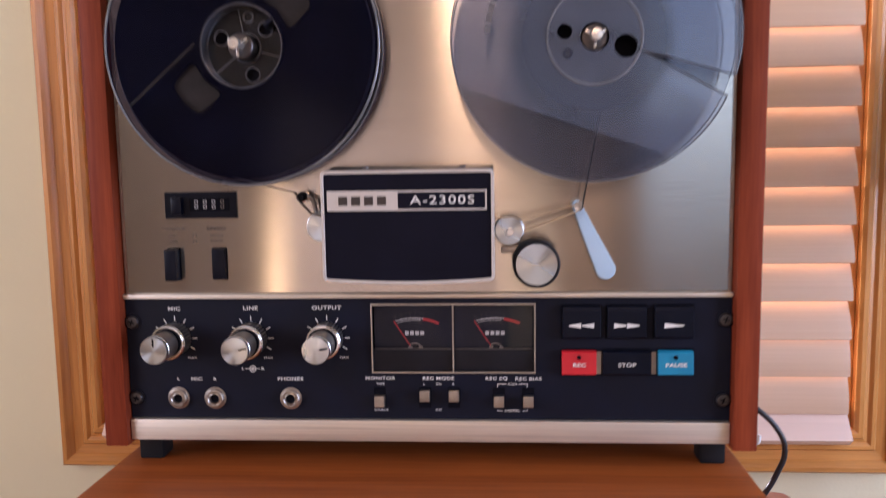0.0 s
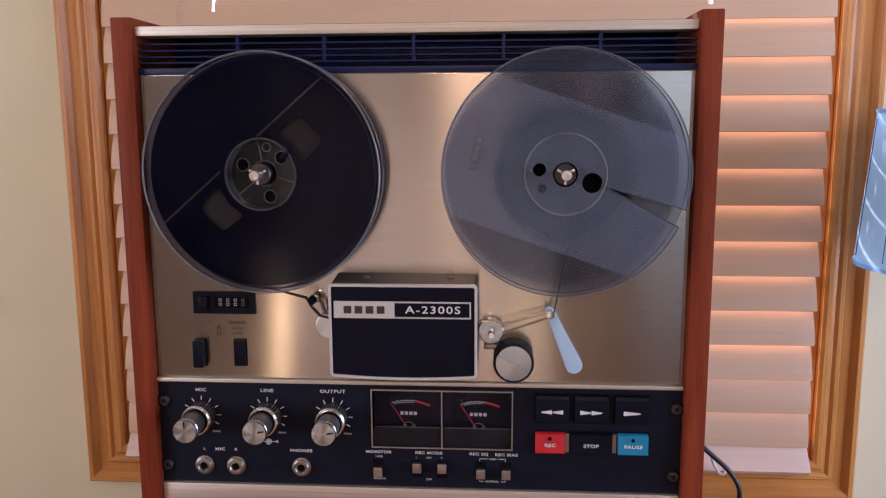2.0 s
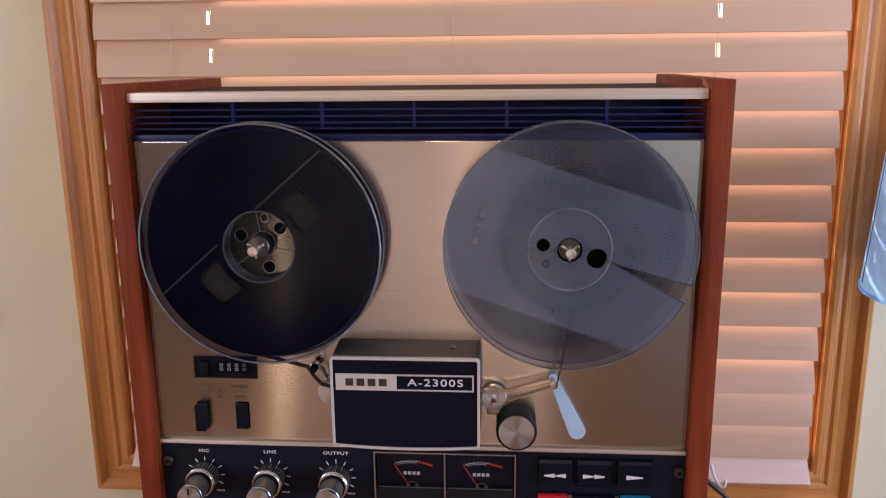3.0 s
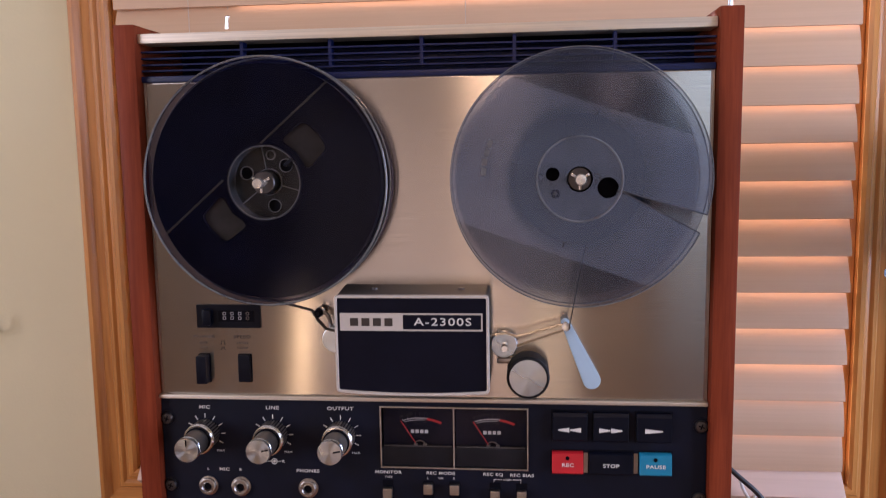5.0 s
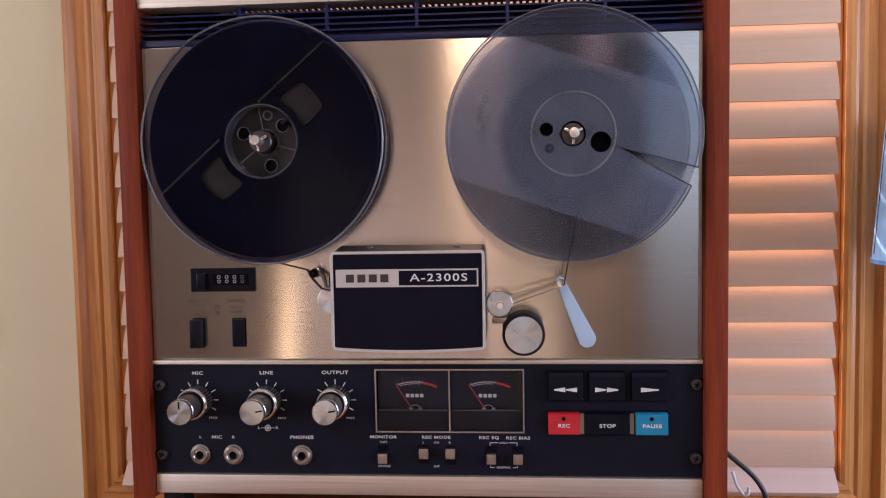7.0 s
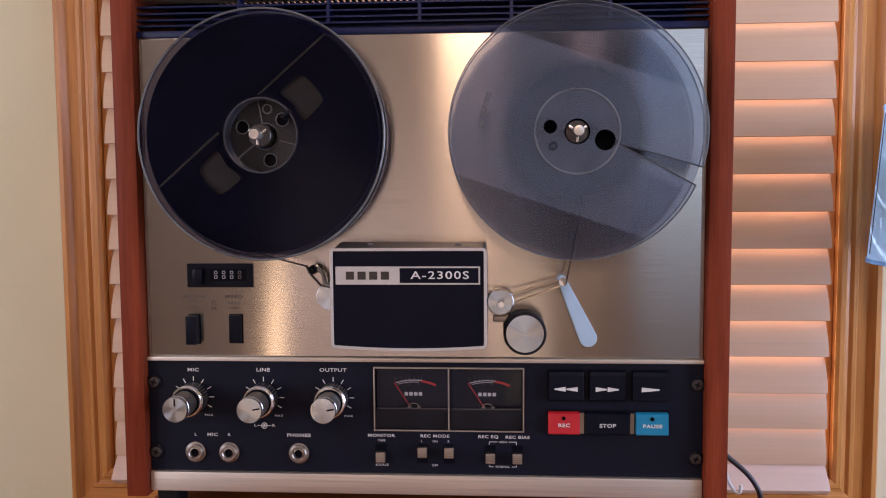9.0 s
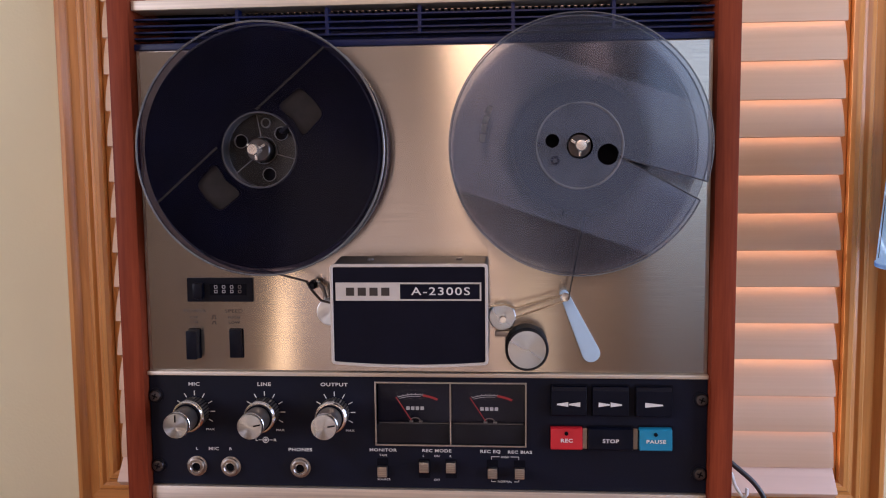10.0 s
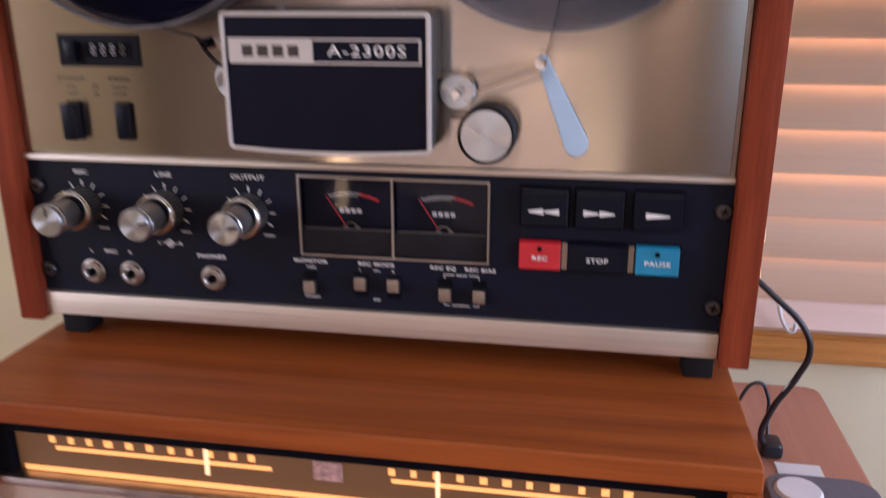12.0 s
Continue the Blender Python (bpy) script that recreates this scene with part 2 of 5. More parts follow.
M_ROD = plain("polished steel rod", (0.66, 0.61, 0.55), 0.36, 1.0, vary=0.1)
M_BRASS = plain("dark bronze", (0.06, 0.045, 0.03), 0.35, 0.9, vary=0.2)


def shade_fabric():
    m, n, l, b = shader("lamp fabric tinted by skylight")
    n.remove(b)
    di, tl, mx = n.new("ShaderNodeBsdfDiffuse"), n.new("ShaderNodeBsdfTranslucent"), n.new("ShaderNodeMixShader")
    co, no, r = n.new("ShaderNodeTexCoord"), n.new("ShaderNodeTexNoise"), n.new("ShaderNodeValToRGB")
    no.inputs["Scale"].default_value, no.inputs["Detail"].default_value = 400, 3
    # White fabric; the blue of skylight through it is put into its colour.
    r.color_ramp.elements[0].color, r.color_ramp.elements[1].color = (0.50, 0.74, 0.99, 1), (0.62, 0.82, 0.99, 1)
    l.new(co.outputs["Object"], no.inputs["Vector"])
    l.new(no.outputs[0], r.inputs[0])
    l.new(r.outputs[0], di.inputs[0])
    l.new(r.outputs[0], tl.inputs[0])
    mx.inputs[0].default_value = 0.68
    l.new(di.outputs[0], mx.inputs[1])
    l.new(tl.outputs[0], mx.inputs[2])
    l.new(mx.outputs[0], n["Material Output"].inputs[0])
    return m


M_SHADE = shade_fabric()


def banded_flange(cx, cz):
    """The clear plastic, with a wide paler band that runs straight across the reel between two edges."""
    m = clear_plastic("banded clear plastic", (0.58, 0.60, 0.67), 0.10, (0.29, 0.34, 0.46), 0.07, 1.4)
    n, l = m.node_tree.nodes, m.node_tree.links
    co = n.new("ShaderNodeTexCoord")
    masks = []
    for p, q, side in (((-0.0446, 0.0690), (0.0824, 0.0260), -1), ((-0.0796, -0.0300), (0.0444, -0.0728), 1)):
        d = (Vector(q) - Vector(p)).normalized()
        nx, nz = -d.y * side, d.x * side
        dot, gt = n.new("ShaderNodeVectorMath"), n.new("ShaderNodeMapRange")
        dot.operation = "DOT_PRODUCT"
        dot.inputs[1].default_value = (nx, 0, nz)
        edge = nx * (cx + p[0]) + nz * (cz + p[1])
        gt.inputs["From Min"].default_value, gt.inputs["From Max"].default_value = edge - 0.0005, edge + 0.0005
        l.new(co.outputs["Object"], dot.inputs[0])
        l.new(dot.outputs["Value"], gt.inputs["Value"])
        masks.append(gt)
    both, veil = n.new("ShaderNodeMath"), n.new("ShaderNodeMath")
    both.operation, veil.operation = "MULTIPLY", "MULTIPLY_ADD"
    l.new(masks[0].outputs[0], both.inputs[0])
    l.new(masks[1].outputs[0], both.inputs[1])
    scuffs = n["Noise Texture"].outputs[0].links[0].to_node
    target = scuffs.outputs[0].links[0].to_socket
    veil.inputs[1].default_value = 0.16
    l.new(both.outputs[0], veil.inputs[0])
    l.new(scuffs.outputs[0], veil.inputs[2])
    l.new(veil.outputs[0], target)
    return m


def uneven_pack(cx, cz):
    """Loosely wound tape whose outermost turns thin out; the windings show as fine rings."""
    m, n, l, b = shader("loosely wound tape")
    co, sub, mul, ln = n.new("ShaderNodeTexCoord"), n.new("ShaderNodeVectorMath"), n.new("ShaderNodeVectorMath"), n.new("ShaderNodeVectorMath")
    sub.operation, mul.operation, ln.operation = "SUBTRACT", "MULTIPLY", "LENGTH"
    sub.inputs[1].default_value, mul.inputs[1].default_value = (cx, 0, cz), (1, 0, 1)
    l.new(co.outputs["Object"], sub.inputs[0])
    l.new(sub.outputs[0], mul.inputs[0])
    l.new(mul.outputs[0], ln.inputs[0])
    ring = n.new("ShaderNodeTexNoise")
    ring.noise_dimensions = "1D"
    ring.inputs["Scale"].default_value, ring.inputs["Detail"].default_value = 900.0, 3.0
    l.new(ln.outputs["Value"], ring.inputs["W"])
    ramp = n.new("ShaderNodeValToRGB")
    ramp.color_ramp.elements[0].color, ramp.color_ramp.elements[1].color = (0.018, 0.021, 0.033, 1), (0.030, 0.035, 0.052, 1)
    l.new(ring.outputs[0], ramp.inputs[0])
    l.new(ramp.outputs[0], b.inputs["Base Color"])
    b.inputs["Roughness"].default_value, b.inputs["Specular IOR Level"].default_value = 0.65, 0.05
    fade = n.new("ShaderNodeMapRange")
    fade.interpolation_type = "SMOOTHSTEP"
    for k, v in (("From Min", 0.0425), ("From Max", 0.0530), ("To Min", 1.0), ("To Max", 0.0)):
        fade.inputs[k].default_value = v
    l.new(ln.outputs["Value"], fade.inputs["Value"])
    l.new(fade.outputs[0], b.inputs["Alpha"])
    return m


# ---- building helpers ----
def thing(name, base, label, category, group="", kind=""):
    ob = new(name)
    ob.location = base
    ob.empty_display_size = 0.02
    return tagged(ob, label, category, group, kind)


def adopt(ob, parent):
    """Make ob, built in world coordinates, a part of parent."""
    ob.parent = parent
    ob.matrix_parent_inverse = total(parent).inverted()
    return ob


def total(ob):
    """The world matrix of ob, worked out from its own and its parents' places."""
    m = ob.matrix_basis.copy()
    if ob.parent is not None:
        m = total(ob.parent) @ ob.matrix_parent_inverse @ m
    return m


def smooth(mesh, angle=35):
    for p in mesh.polygons:
        p.use_smooth = True
    mesh.set_sharp_from_angle(angle=radians(angle))


def part(name, bm, material, parent=None, label="", angle=35):
    mesh = bpy.data.meshes.new(name)
    bmesh.ops.recalc_face_normals(bm, faces=bm.faces)
    bm.to_mesh(mesh)
    bm.free()
    smooth(mesh, angle)
    return hang(name, mesh, material, parent, label)


def hang(name, mesh, material, parent=None, label=""):
    mesh.materials.append(material)
    ob = new(name, mesh)
    if parent is not None:
        adopt(ob, parent)
    if label:
        ob["label"] = label
    return ob


def box(x0, x1, y0, y1, z0, z1, bevel=0.0, bm=None, seg=2):
    bm = bm or bmesh.new()
    made = bmesh.ops.create_cube(bm, size=1.0, matrix=Matrix.Translation(((x0 + x1) / 2, (y0 + y1) / 2, (z0 + z1) / 2)) @ Matrix.Diagonal((x1 - x0, y1 - y0, z1 - z0, 1)))
    if bevel:
        vs = set(made["verts"])
        bmesh.ops.bevel(bm, geom=[e for e in bm.edges if e.verts[0] in vs and e.verts[1] in vs], offset=bevel, segments=seg, affect="EDGES", profile=0.6)
    return bm


def lathe(profile, cx, cz, seg=48, bm=None, arc=None):
    """Turn a profile of (radius, y) round the axis along y through (cx, cz)."""
    bm = bm or bmesh.new()
    rows = []
    for r, y in profile:
        if r < 1e-6:
            rows.append([bm.verts.new((cx, y, cz))])
        else:
            rows.append([bm.verts.new((cx + r * math.cos(2 * math.pi * i / seg), y, cz + r * math.sin(2 * math.pi * i / seg))) for i in range(seg)])
    for a, b in zip(rows, rows[1:]):
        for i in range(seg):
            j = (i + 1) % seg
            if len(a) == 1 and len(b) == 1:
                continue
            if len(a) == 1:
                bm.faces.new((a[0], b[i], b[j]))
            elif len(b) == 1:
                bm.faces.new((a[i], a[j], b[0]))
            else:
                bm.faces.new((a[i], a[j], b[j], b[i]))
    return bm


def lathe_z(profile, cx, cy, seg=48):
    bm = lathe([(r, z) for r, z in profile], 0, 0, seg)
    bmesh.ops.transform(bm, matrix=Matrix.Translation((cx, cy, 0)) @ Matrix(((1, 0, 0, 0), (0, 0, 1, 0), (0, 1, 0, 0), (0, 0, 0, 1))), verts=bm.verts)
    return bm


def rounded(x0, x1, z0, z1, r, n=5):
    """A rounded rectangle as a ring of points."""
    out = []
    for cx, cz, a0 in ((x1 - r, z1 - r, 0), (x0 + r, z1 - r, 90), (x0 + r, z0 + r, 180), (x1 - r, z0 + r, 270)):
        for i in range(n + 1):
            a = radians(a0 + 90 * i / n)
            out.append((cx + r * math.cos(a), cz + r * math.sin(a)))
    return out


def circle(cx, cz, r, n=40):
    return [(cx + r * math.cos(2 * math.pi * i / n), cz + r * math.sin(2 * math.pi * i / n)) for i in range(n)]


def baked(curve):
    ob = bpy.data.objects.new("bake", curve)
    scene.collection.objects.link(ob)
    bpy.context.view_layer.update()
    mesh = bpy.data.meshes.new_from_object(ob.evaluated_get(bpy.context.evaluated_depsgraph_get()))
    bpy.data.objects.remove(ob)
    return mesh


UPRIGHT = Matrix(((1, 0, 0, 0), (0, 0, -1, 0), (0, 1, 0, 0), (0, 0, 0, 1)))


def plate_mesh(rings, y0, y1, bevel=0.0):
    """A flat plate facing -y between y0 (front) and y1, with the first ring as its outline and the others cut through it."""
    cu = bpy.data.curves.new("plate", "CURVE")
    cu.dimensions, cu.fill_mode = "2D", "BOTH"
    cu.extrude = (y1 - y0) / 2 - bevel
    cu.bevel_depth, cu.bevel_resolution, cu.offset = bevel, 1, -bevel
    for ring in rings:
        sp = cu.splines.new("POLY")
        sp.points.add(len(ring) - 1)
        for p, (x, z) in zip(sp.points, ring):
            p.co = (x, z, 0, 1)
        sp.use_cyclic_u = True
    mesh = baked(cu)
    mesh.transform(Matrix.Translation((0, (y0 + y1) / 2, 0)) @ UPRIGHT)
    bm = bmesh.new()
    bm.from_mesh(mesh)
    bmesh.ops.remove_doubles(bm, verts=bm.verts, dist=2e-6)
    bmesh.ops.recalc_face_normals(bm, faces=bm.faces)
    bm.to_mesh(mesh)
    bm.free()
    smooth(mesh)
    for p in mesh.polygons:
        if abs(p.normal.y) > 0.98:
            p.use_smooth = False
    return mesh


def plate(name, rings, y0, y1, material, parent, label="", bevel=0.0):
    return hang(name, plate_mesh(rings, y0, y1, bevel), material, parent, label)


def sheet(name, rings, y0, y1, material, parent, label=""):
    """A see-through sheet: its front and its edge, which has the sheet's thickness."""
    mesh = plate_mesh(rings, y0, y1, 0.0)
    bm = bmesh.new()
    bm.from_mesh(mesh)
    back = [f for f in bm.faces if all(abs(v.co.y - y1) < 1e-6 for v in f.verts)]
    bmesh.ops.delete(bm, geom=back, context="FACES")
    bm.to_mesh(mesh)
    bm.free()
    return hang(name, mesh, material, parent, label)


def words(text, x, z, high, material, parent, y, wide=1.2, bold=0.0, name="lettering", spacing=1.08):
    """Raised print, centred on x, z, facing -y; high: the height of its capitals."""
    cu = bpy.data.curves.new("words", "FONT")
    cu.body, cu.align_x, cu.align_y = text, "CENTER", "CENTER"
    cu.size, cu.extrude, cu.offset, cu.space_character, cu.resolution_u = high / 0.70, 0.0001, bold, spacing, 3
    mesh = baked(cu)
    mesh.transform(Matrix.Translation((x, y, z)) @ UPRIGHT @ Matrix.Diagonal((wide, 1, 1, 1)))
    return hang(name, mesh, material, parent)


def tube(name, points, radius, material, parent=None, label="", flat=None, cyclic=False):
    cu = bpy.data.curves.new("tube", "CURVE")
    cu.dimensions, cu.bevel_depth, cu.bevel_resolution, cu.use_fill_caps, cu.resolution_u = "3D", radius, 3, True, 10
    sp = cu.splines.new("BEZIER")
    sp.bezier_points.add(len(points) - 1)
    for p, co in zip(sp.bezier_points, points):
        p.co, p.handle_left_type, p.handle_right_type = co, "AUTO", "AUTO"
    mesh = baked(cu)
    smooth(mesh, 60)
    return hang(name, mesh, material, parent, label)


def uv_across(ob, axis):
    """UV whose u runs along the axis named."""
    me = ob.data
    layer = me.uv_layers.new(name="UVMap") if not me.uv_layers else me.uv_layers[0]
    k = "xyz".index(axis)
    o = 2 if k == 0 else 0
    for lp in me.loops:
        co = me.vertices[lp.vertex_index].co
        layer.data[lp.index].uv = (co[k] + 0.02 * co[1], co[o])
    return ob


def uv_round(ob, cx, cz):
    """UV whose u runs outwards from the axis."""
    me = ob.data
    layer = me.uv_layers.new(name="UVMap")
    for poly in me.polygons:
        base = None
        for li in poly.loop_indices:
            co = me.vertices[me.loops[li].vertex_index].co
            dx, dz = co.x - cx, co.z - cz
            r, a = math.hypot(dx, dz), math.atan2(dz, dx) / (2 * math.pi)
            if r < 1e-5:
                c = poly.center
                a = math.atan2(c.z - cz, c.x - cx) / (2 * math.pi)
            if base is None:
                base = a
            if a - base > 0.5:
                a -= 1
            elif base - a > 0.5:
                a += 1
            layer.data[li].uv = (a, r + 0.3 * co.y)
    return ob


# ---- the room ----
WALL_Y = 0.445
OPEN = (-0.4535, 0.4785, 0.8025, 1.90)      # the window's opening
RING = [(-2.0, 0.0), (1.35, 0.0), (1.35, 2.45), (-2.0, 2.45)]


def wall_with_openings(name, y0, y1, holes, label, paint=None):
    ob = hang(name, plate_mesh([RING] + holes, y0, y1), paint or M_WALL)
    return tagged(ob, label, "wall", kind="structure")


def rect(x0, x1, z0, z1):
    return [(x0, z0), (x1, z0), (x1, z1), (x0, z1)]


wall_with_openings("wall_north", WALL_Y, WALL_Y + 0.15, [rect(*OPEN)], "cream painted wall with a trimmed window")
# Unseen wall; its openings are added for what the steel mirrors.
wall_with_openings("wall_south", -3.40, -3.25, [rect(-1.07, -0.97, 0.09, 0.63), rect(0.08, 0.32, 0.10, 0.60), rect(-0.22, 0.12, 2.20, 2.42), rect(0.43, 0.57, 2.20, 2.42), rect(0.72, 1.32, 1.30, 2.10)], "unseen taupe wall, toned for reflections, with added light openings", M_DARKWALL)
west = hang("wall_west", plate_mesh([rect(-3.25, WALL_Y, 0.0, 2.45), rect(-2.2, -0.7, 0.95, 2.15)], 2.0, 2.15), M_WALL)
west.data.transform(Matrix.Rotation(radians(90), 4, "Z"))
tagged(west, "cream painted wall with an unseen wide window", "wall", kind="structure")
east = hang("wall_east", plate_mesh([rect(-3.25, WALL_Y, 0.0, 2.45), rect(-0.92, 0.12, 0.75, 1.69)], -1.50, -1.35), M_WALL)
east.data.transform(Matrix.Rotation(radians(90), 4, "Z"))
tagged(east, "cream painted wall with an unseen wide window", "wall", kind="structure")
tagged(part("floor", box(-2.15, 1.50, -3.4, 0.595, -0.10, 0.0), M_FLOOR), "brown oak floor of the room", "floor", kind="structure")
tagged(part("ceiling", box(-2.15, 1.50, -3.4, 0.595, 2.45, 2.55), M_CEIL), "plain white painted ceiling", "ceiling", kind="structure")
tagged(part("ground", box(-400, 400, -400, 400, -0.9, -0.5), M_GROUND), "green lawn outside the house", "ground", kind="structure")


# ---- the window ----
def casing_side(name, a, b, out, material, parent):
    """One mitred length of moulded casing along the opening's edge from a to b; out: the way off the opening, in x and z."""
    prof = [(0.000, 0.006), (0.000, 0.013), (0.004, 0.017), (0.009, 0.017), (0.012, 0.013), (0.016, 0.012), (0.020, 0.015), (0.024, 0.015),
            (0.027, 0.011), (0.038, 0.012), (0.041, 0.017), (0.045, 0.021), (0.050, 0.021), (0.053, 0.017), (0.054, 0.0)]
    bm = bmesh.new()
    along = Vector((b[0] - a[0], 0, b[1] - a[1])).normalized()
    off = Vector((out[0], 0, out[1]))
    ends = []
    for p, sgn in ((a, -1), (b, 1)):
        ends.append([bm.verts.new(Vector((p[0], WALL_Y - d, p[1])) + off * w + along * sgn * w) for w, d in prof + [(0.0, 0.0)]])
    n = len(ends[0])
    for i in range(n):
        j = (i + 1) % n
        bm.faces.new((ends[0][i], ends[0][j], ends[1][j], ends[1][i]))
    bm.faces.new(ends[0])
    bm.faces.new(ends[1])
    return part(name, bm, material, parent, angle=25)


def window():
    x0, x1, z0, z1 = OPEN
    w = thing("window_1", (0.0, WALL_Y, z0), "window with moulded golden oak casing behind a closed blind", "window", kind="structure")
    casing_side("casing", (x0, z0), (x0, z1), (-1, 0), M_OAK_Z, w)
    casing_side("casing", (x1, z0), (x1, z1), (1, 0), M_OAK_Z, w)
    casing_side("casing", (x0, z0), (x1, z0), (0, -1), M_OAK_X, w)
    casing_side("casing", (x0, z1), (x1, z1), (0, 1), M_OAK_X, w)
    t = 0.008
    part("jamb", box(x0 + 0.001, x0 + t, WALL_Y - 0.004, WALL_Y + 0.15, z0, z1), M_OAK_Z, w)
    part("jamb", box(x1 - t, x1 - 0.001, WALL_Y - 0.004, WALL_Y + 0.15, z0, z1), M_OAK_Z, w)
    part("sill", box(x0 + t, x1 - t, WALL_Y - 0.004, WALL_Y + 0.15, z0 + 0.001, z0 + t), M_OAK_X, w)
    part("head_jamb", box(x0 + t, x1 - t, WALL_Y - 0.004, WALL_Y + 0.15, z1 - t, z1 - 0.001), M_OAK_X, w)
    ys = WALL_Y + 0.09
    s = 0.020
    for a in ((x0 + t, x0 + t + s, z0 + t, z1 - t), (x1 - t - s, x1 - t, z0 + t, z1 - t), (x0 + t + s, x1 - t - s, z0 + t, z0 + t + s), (x0 + t + s, x1 - t - s, z1 - t - s, z1 - t)):
        part("sash_rail", box(a[0], a[1], ys, ys + 0.035, a[2], a[3], 0.003), M_OAK_Z, w)
    p = part("pane", box(x0 + t + s, x1 - t - s, ys + 0.015, ys + 0.019, z0 + t + s, z1 - t - s), M_GLASS, w)
    p.visible_shadow = False


window()

# ---- the blind ----
SLAT_X0, SLAT_X1 = -0.4440, 0.4695
PITCH, SLAT_Z0, SLAT_FRONT, SLAT_TILT, SLAT_W = 0.0454, 0.8232, 0.4285, 72.5, 0.0508


def slat_mesh():
    """A thin, slightly crowned slat, its lower edge at the origin, leaning away from the room, with a slot for each lift cord."""
    slots = (-0.297, 0.320)
    xs = [SLAT_X0]
    for s in slots:
        xs += [s - 0.0028, s + 0.0028]
    xs.append(SLAT_X1)
    us = [0.0, 0.008, 0.0165, 0.0254, 0.0343, 0.042, SLAT_W]
    bm = bmesh.new()
    a = radians(SLAT_TILT)
    t = 0.0028

    def at(x, u, side):
        crown = 0.0034 * (1 - ((u - SLAT_W / 2) / (SLAT_W / 2)) ** 2)
        d = crown + side * t / 2
        return (x, u * math.cos(a) - d * math.sin(a), u * math.sin(a) + d * math.cos(a))
    grid = {}
    for side in (-1, 1):
        for i, x in enumerate(xs):
            for j, u in enumerate(us):
                grid[side, i, j] = bm.verts.new(at(x, u, side))

    def solid(i, j):
        return 0 <= i < len(xs) - 1 and 0 <= j < len(us) - 1 and not (i % 2 == 1 and j in (2, 3))
    for i in range(len(xs) - 1):
        for j in range(len(us) - 1):
            if not solid(i, j):
                continue
            for side in (-1, 1):
                bm.faces.new([grid[side, i, j], grid[side, i + 1, j], grid[side, i + 1, j + 1], grid[side, i, j + 1]])
            for di, dj, p, q in ((-1, 0, (i, j), (i, j + 1)), (1, 0, (i + 1, j), (i + 1, j + 1)), (0, -1, (i, j), (i + 1, j)), (0, 1, (i, j + 1), (i + 1, j + 1))):
                if not solid(i + di, j + dj):
                    bm.faces.new([grid[-1, *p], grid[-1, *q], grid[1, *q], grid[1, *p]])
    bmesh.ops.recalc_face_normals(bm, faces=bm.faces)
    mesh = bpy.data.meshes.new("slat")
    bm.to_mesh(mesh)
    bm.free()
    smooth(mesh, 30)
    mesh.materials.append(M_SLAT)
    return mesh


def blind():
    b = thing("venetian_blind", (0.0, SLAT_FRONT, 0.80), "closed tan wooden venetian blind hanging in the window", "blind")
    me = slat_mesh()
    rng = random.Random(4)
    k = 0
    while SLAT_Z0 + k * PITCH < 1.83:
        ob = new("slat", me)
        z = SLAT_Z0 + k * PITCH
        shut = 4.4 - 7.8 * max(0.0, min(1.0, (1.36 - z) / 0.26))      # the upper slats hang more tightly shut
        if z < 0.90:
            shut = 7.0
        ob.matrix_basis = pose(0, SLAT_FRONT, z + rng.uniform(-0.0007, 0.0007), shut + rng.uniform(-0.8, 0.8), 0, 0)
        adopt(ob, b)
        k += 1
    a = radians(52)
    bm = box(SLAT_X0, SLAT_X1, 0, 0.047, -0.015, 0, 0.002)
    bmesh.ops.transform(bm, matrix=Matrix.Translation((0, SLAT_FRONT - 0.0195, 0.796)) @ Matrix.Rotation(a, 4, "X"), verts=bm.verts)
    part("bottom_rail", bm, M_RAIL, b, "thicker tan wooden bottom rail")
    part("headrail", box(SLAT_X0, SLAT_X1, SLAT_FRONT - 0.002, SLAT_FRONT + 0.05, 1.845, 1.886, 0.002), M_RAIL, b)
    for x in (-0.297, 0.320):
        tube("lift_cord", [(x, SLAT_FRONT + 0.0075, 0.81), (x, SLAT_FRONT + 0.0075, 1.2), (x, SLAT_FRONT + 0.0075, 1.86)], 0.0007, M_CORD, b)
    tube("pull_cord", [(0.339, SLAT_FRONT - 0.024, 0.824), (0.346, SLAT_FRONT - 0.030, 0.804), (0.353, SLAT_FRONT - 0.034, 0.798), (0.356, SLAT_FRONT - 0.034, 0.808)], 0.0021, M_PAPER, b, "end of a white pull cord")
    for x in (-0.344, 0.005):
        tube("ladder_cord", [(x, SLAT_FRONT - 0.0042, 1.33), (x, SLAT_FRONT - 0.0042, 1.6), (x, SLAT_FRONT - 0.0042, 1.85)], 0.0005, M_CORD, b)


blind()

# ---- desk, receiver ----
DESK_Z, TOP_Z = 0.760, 0.922


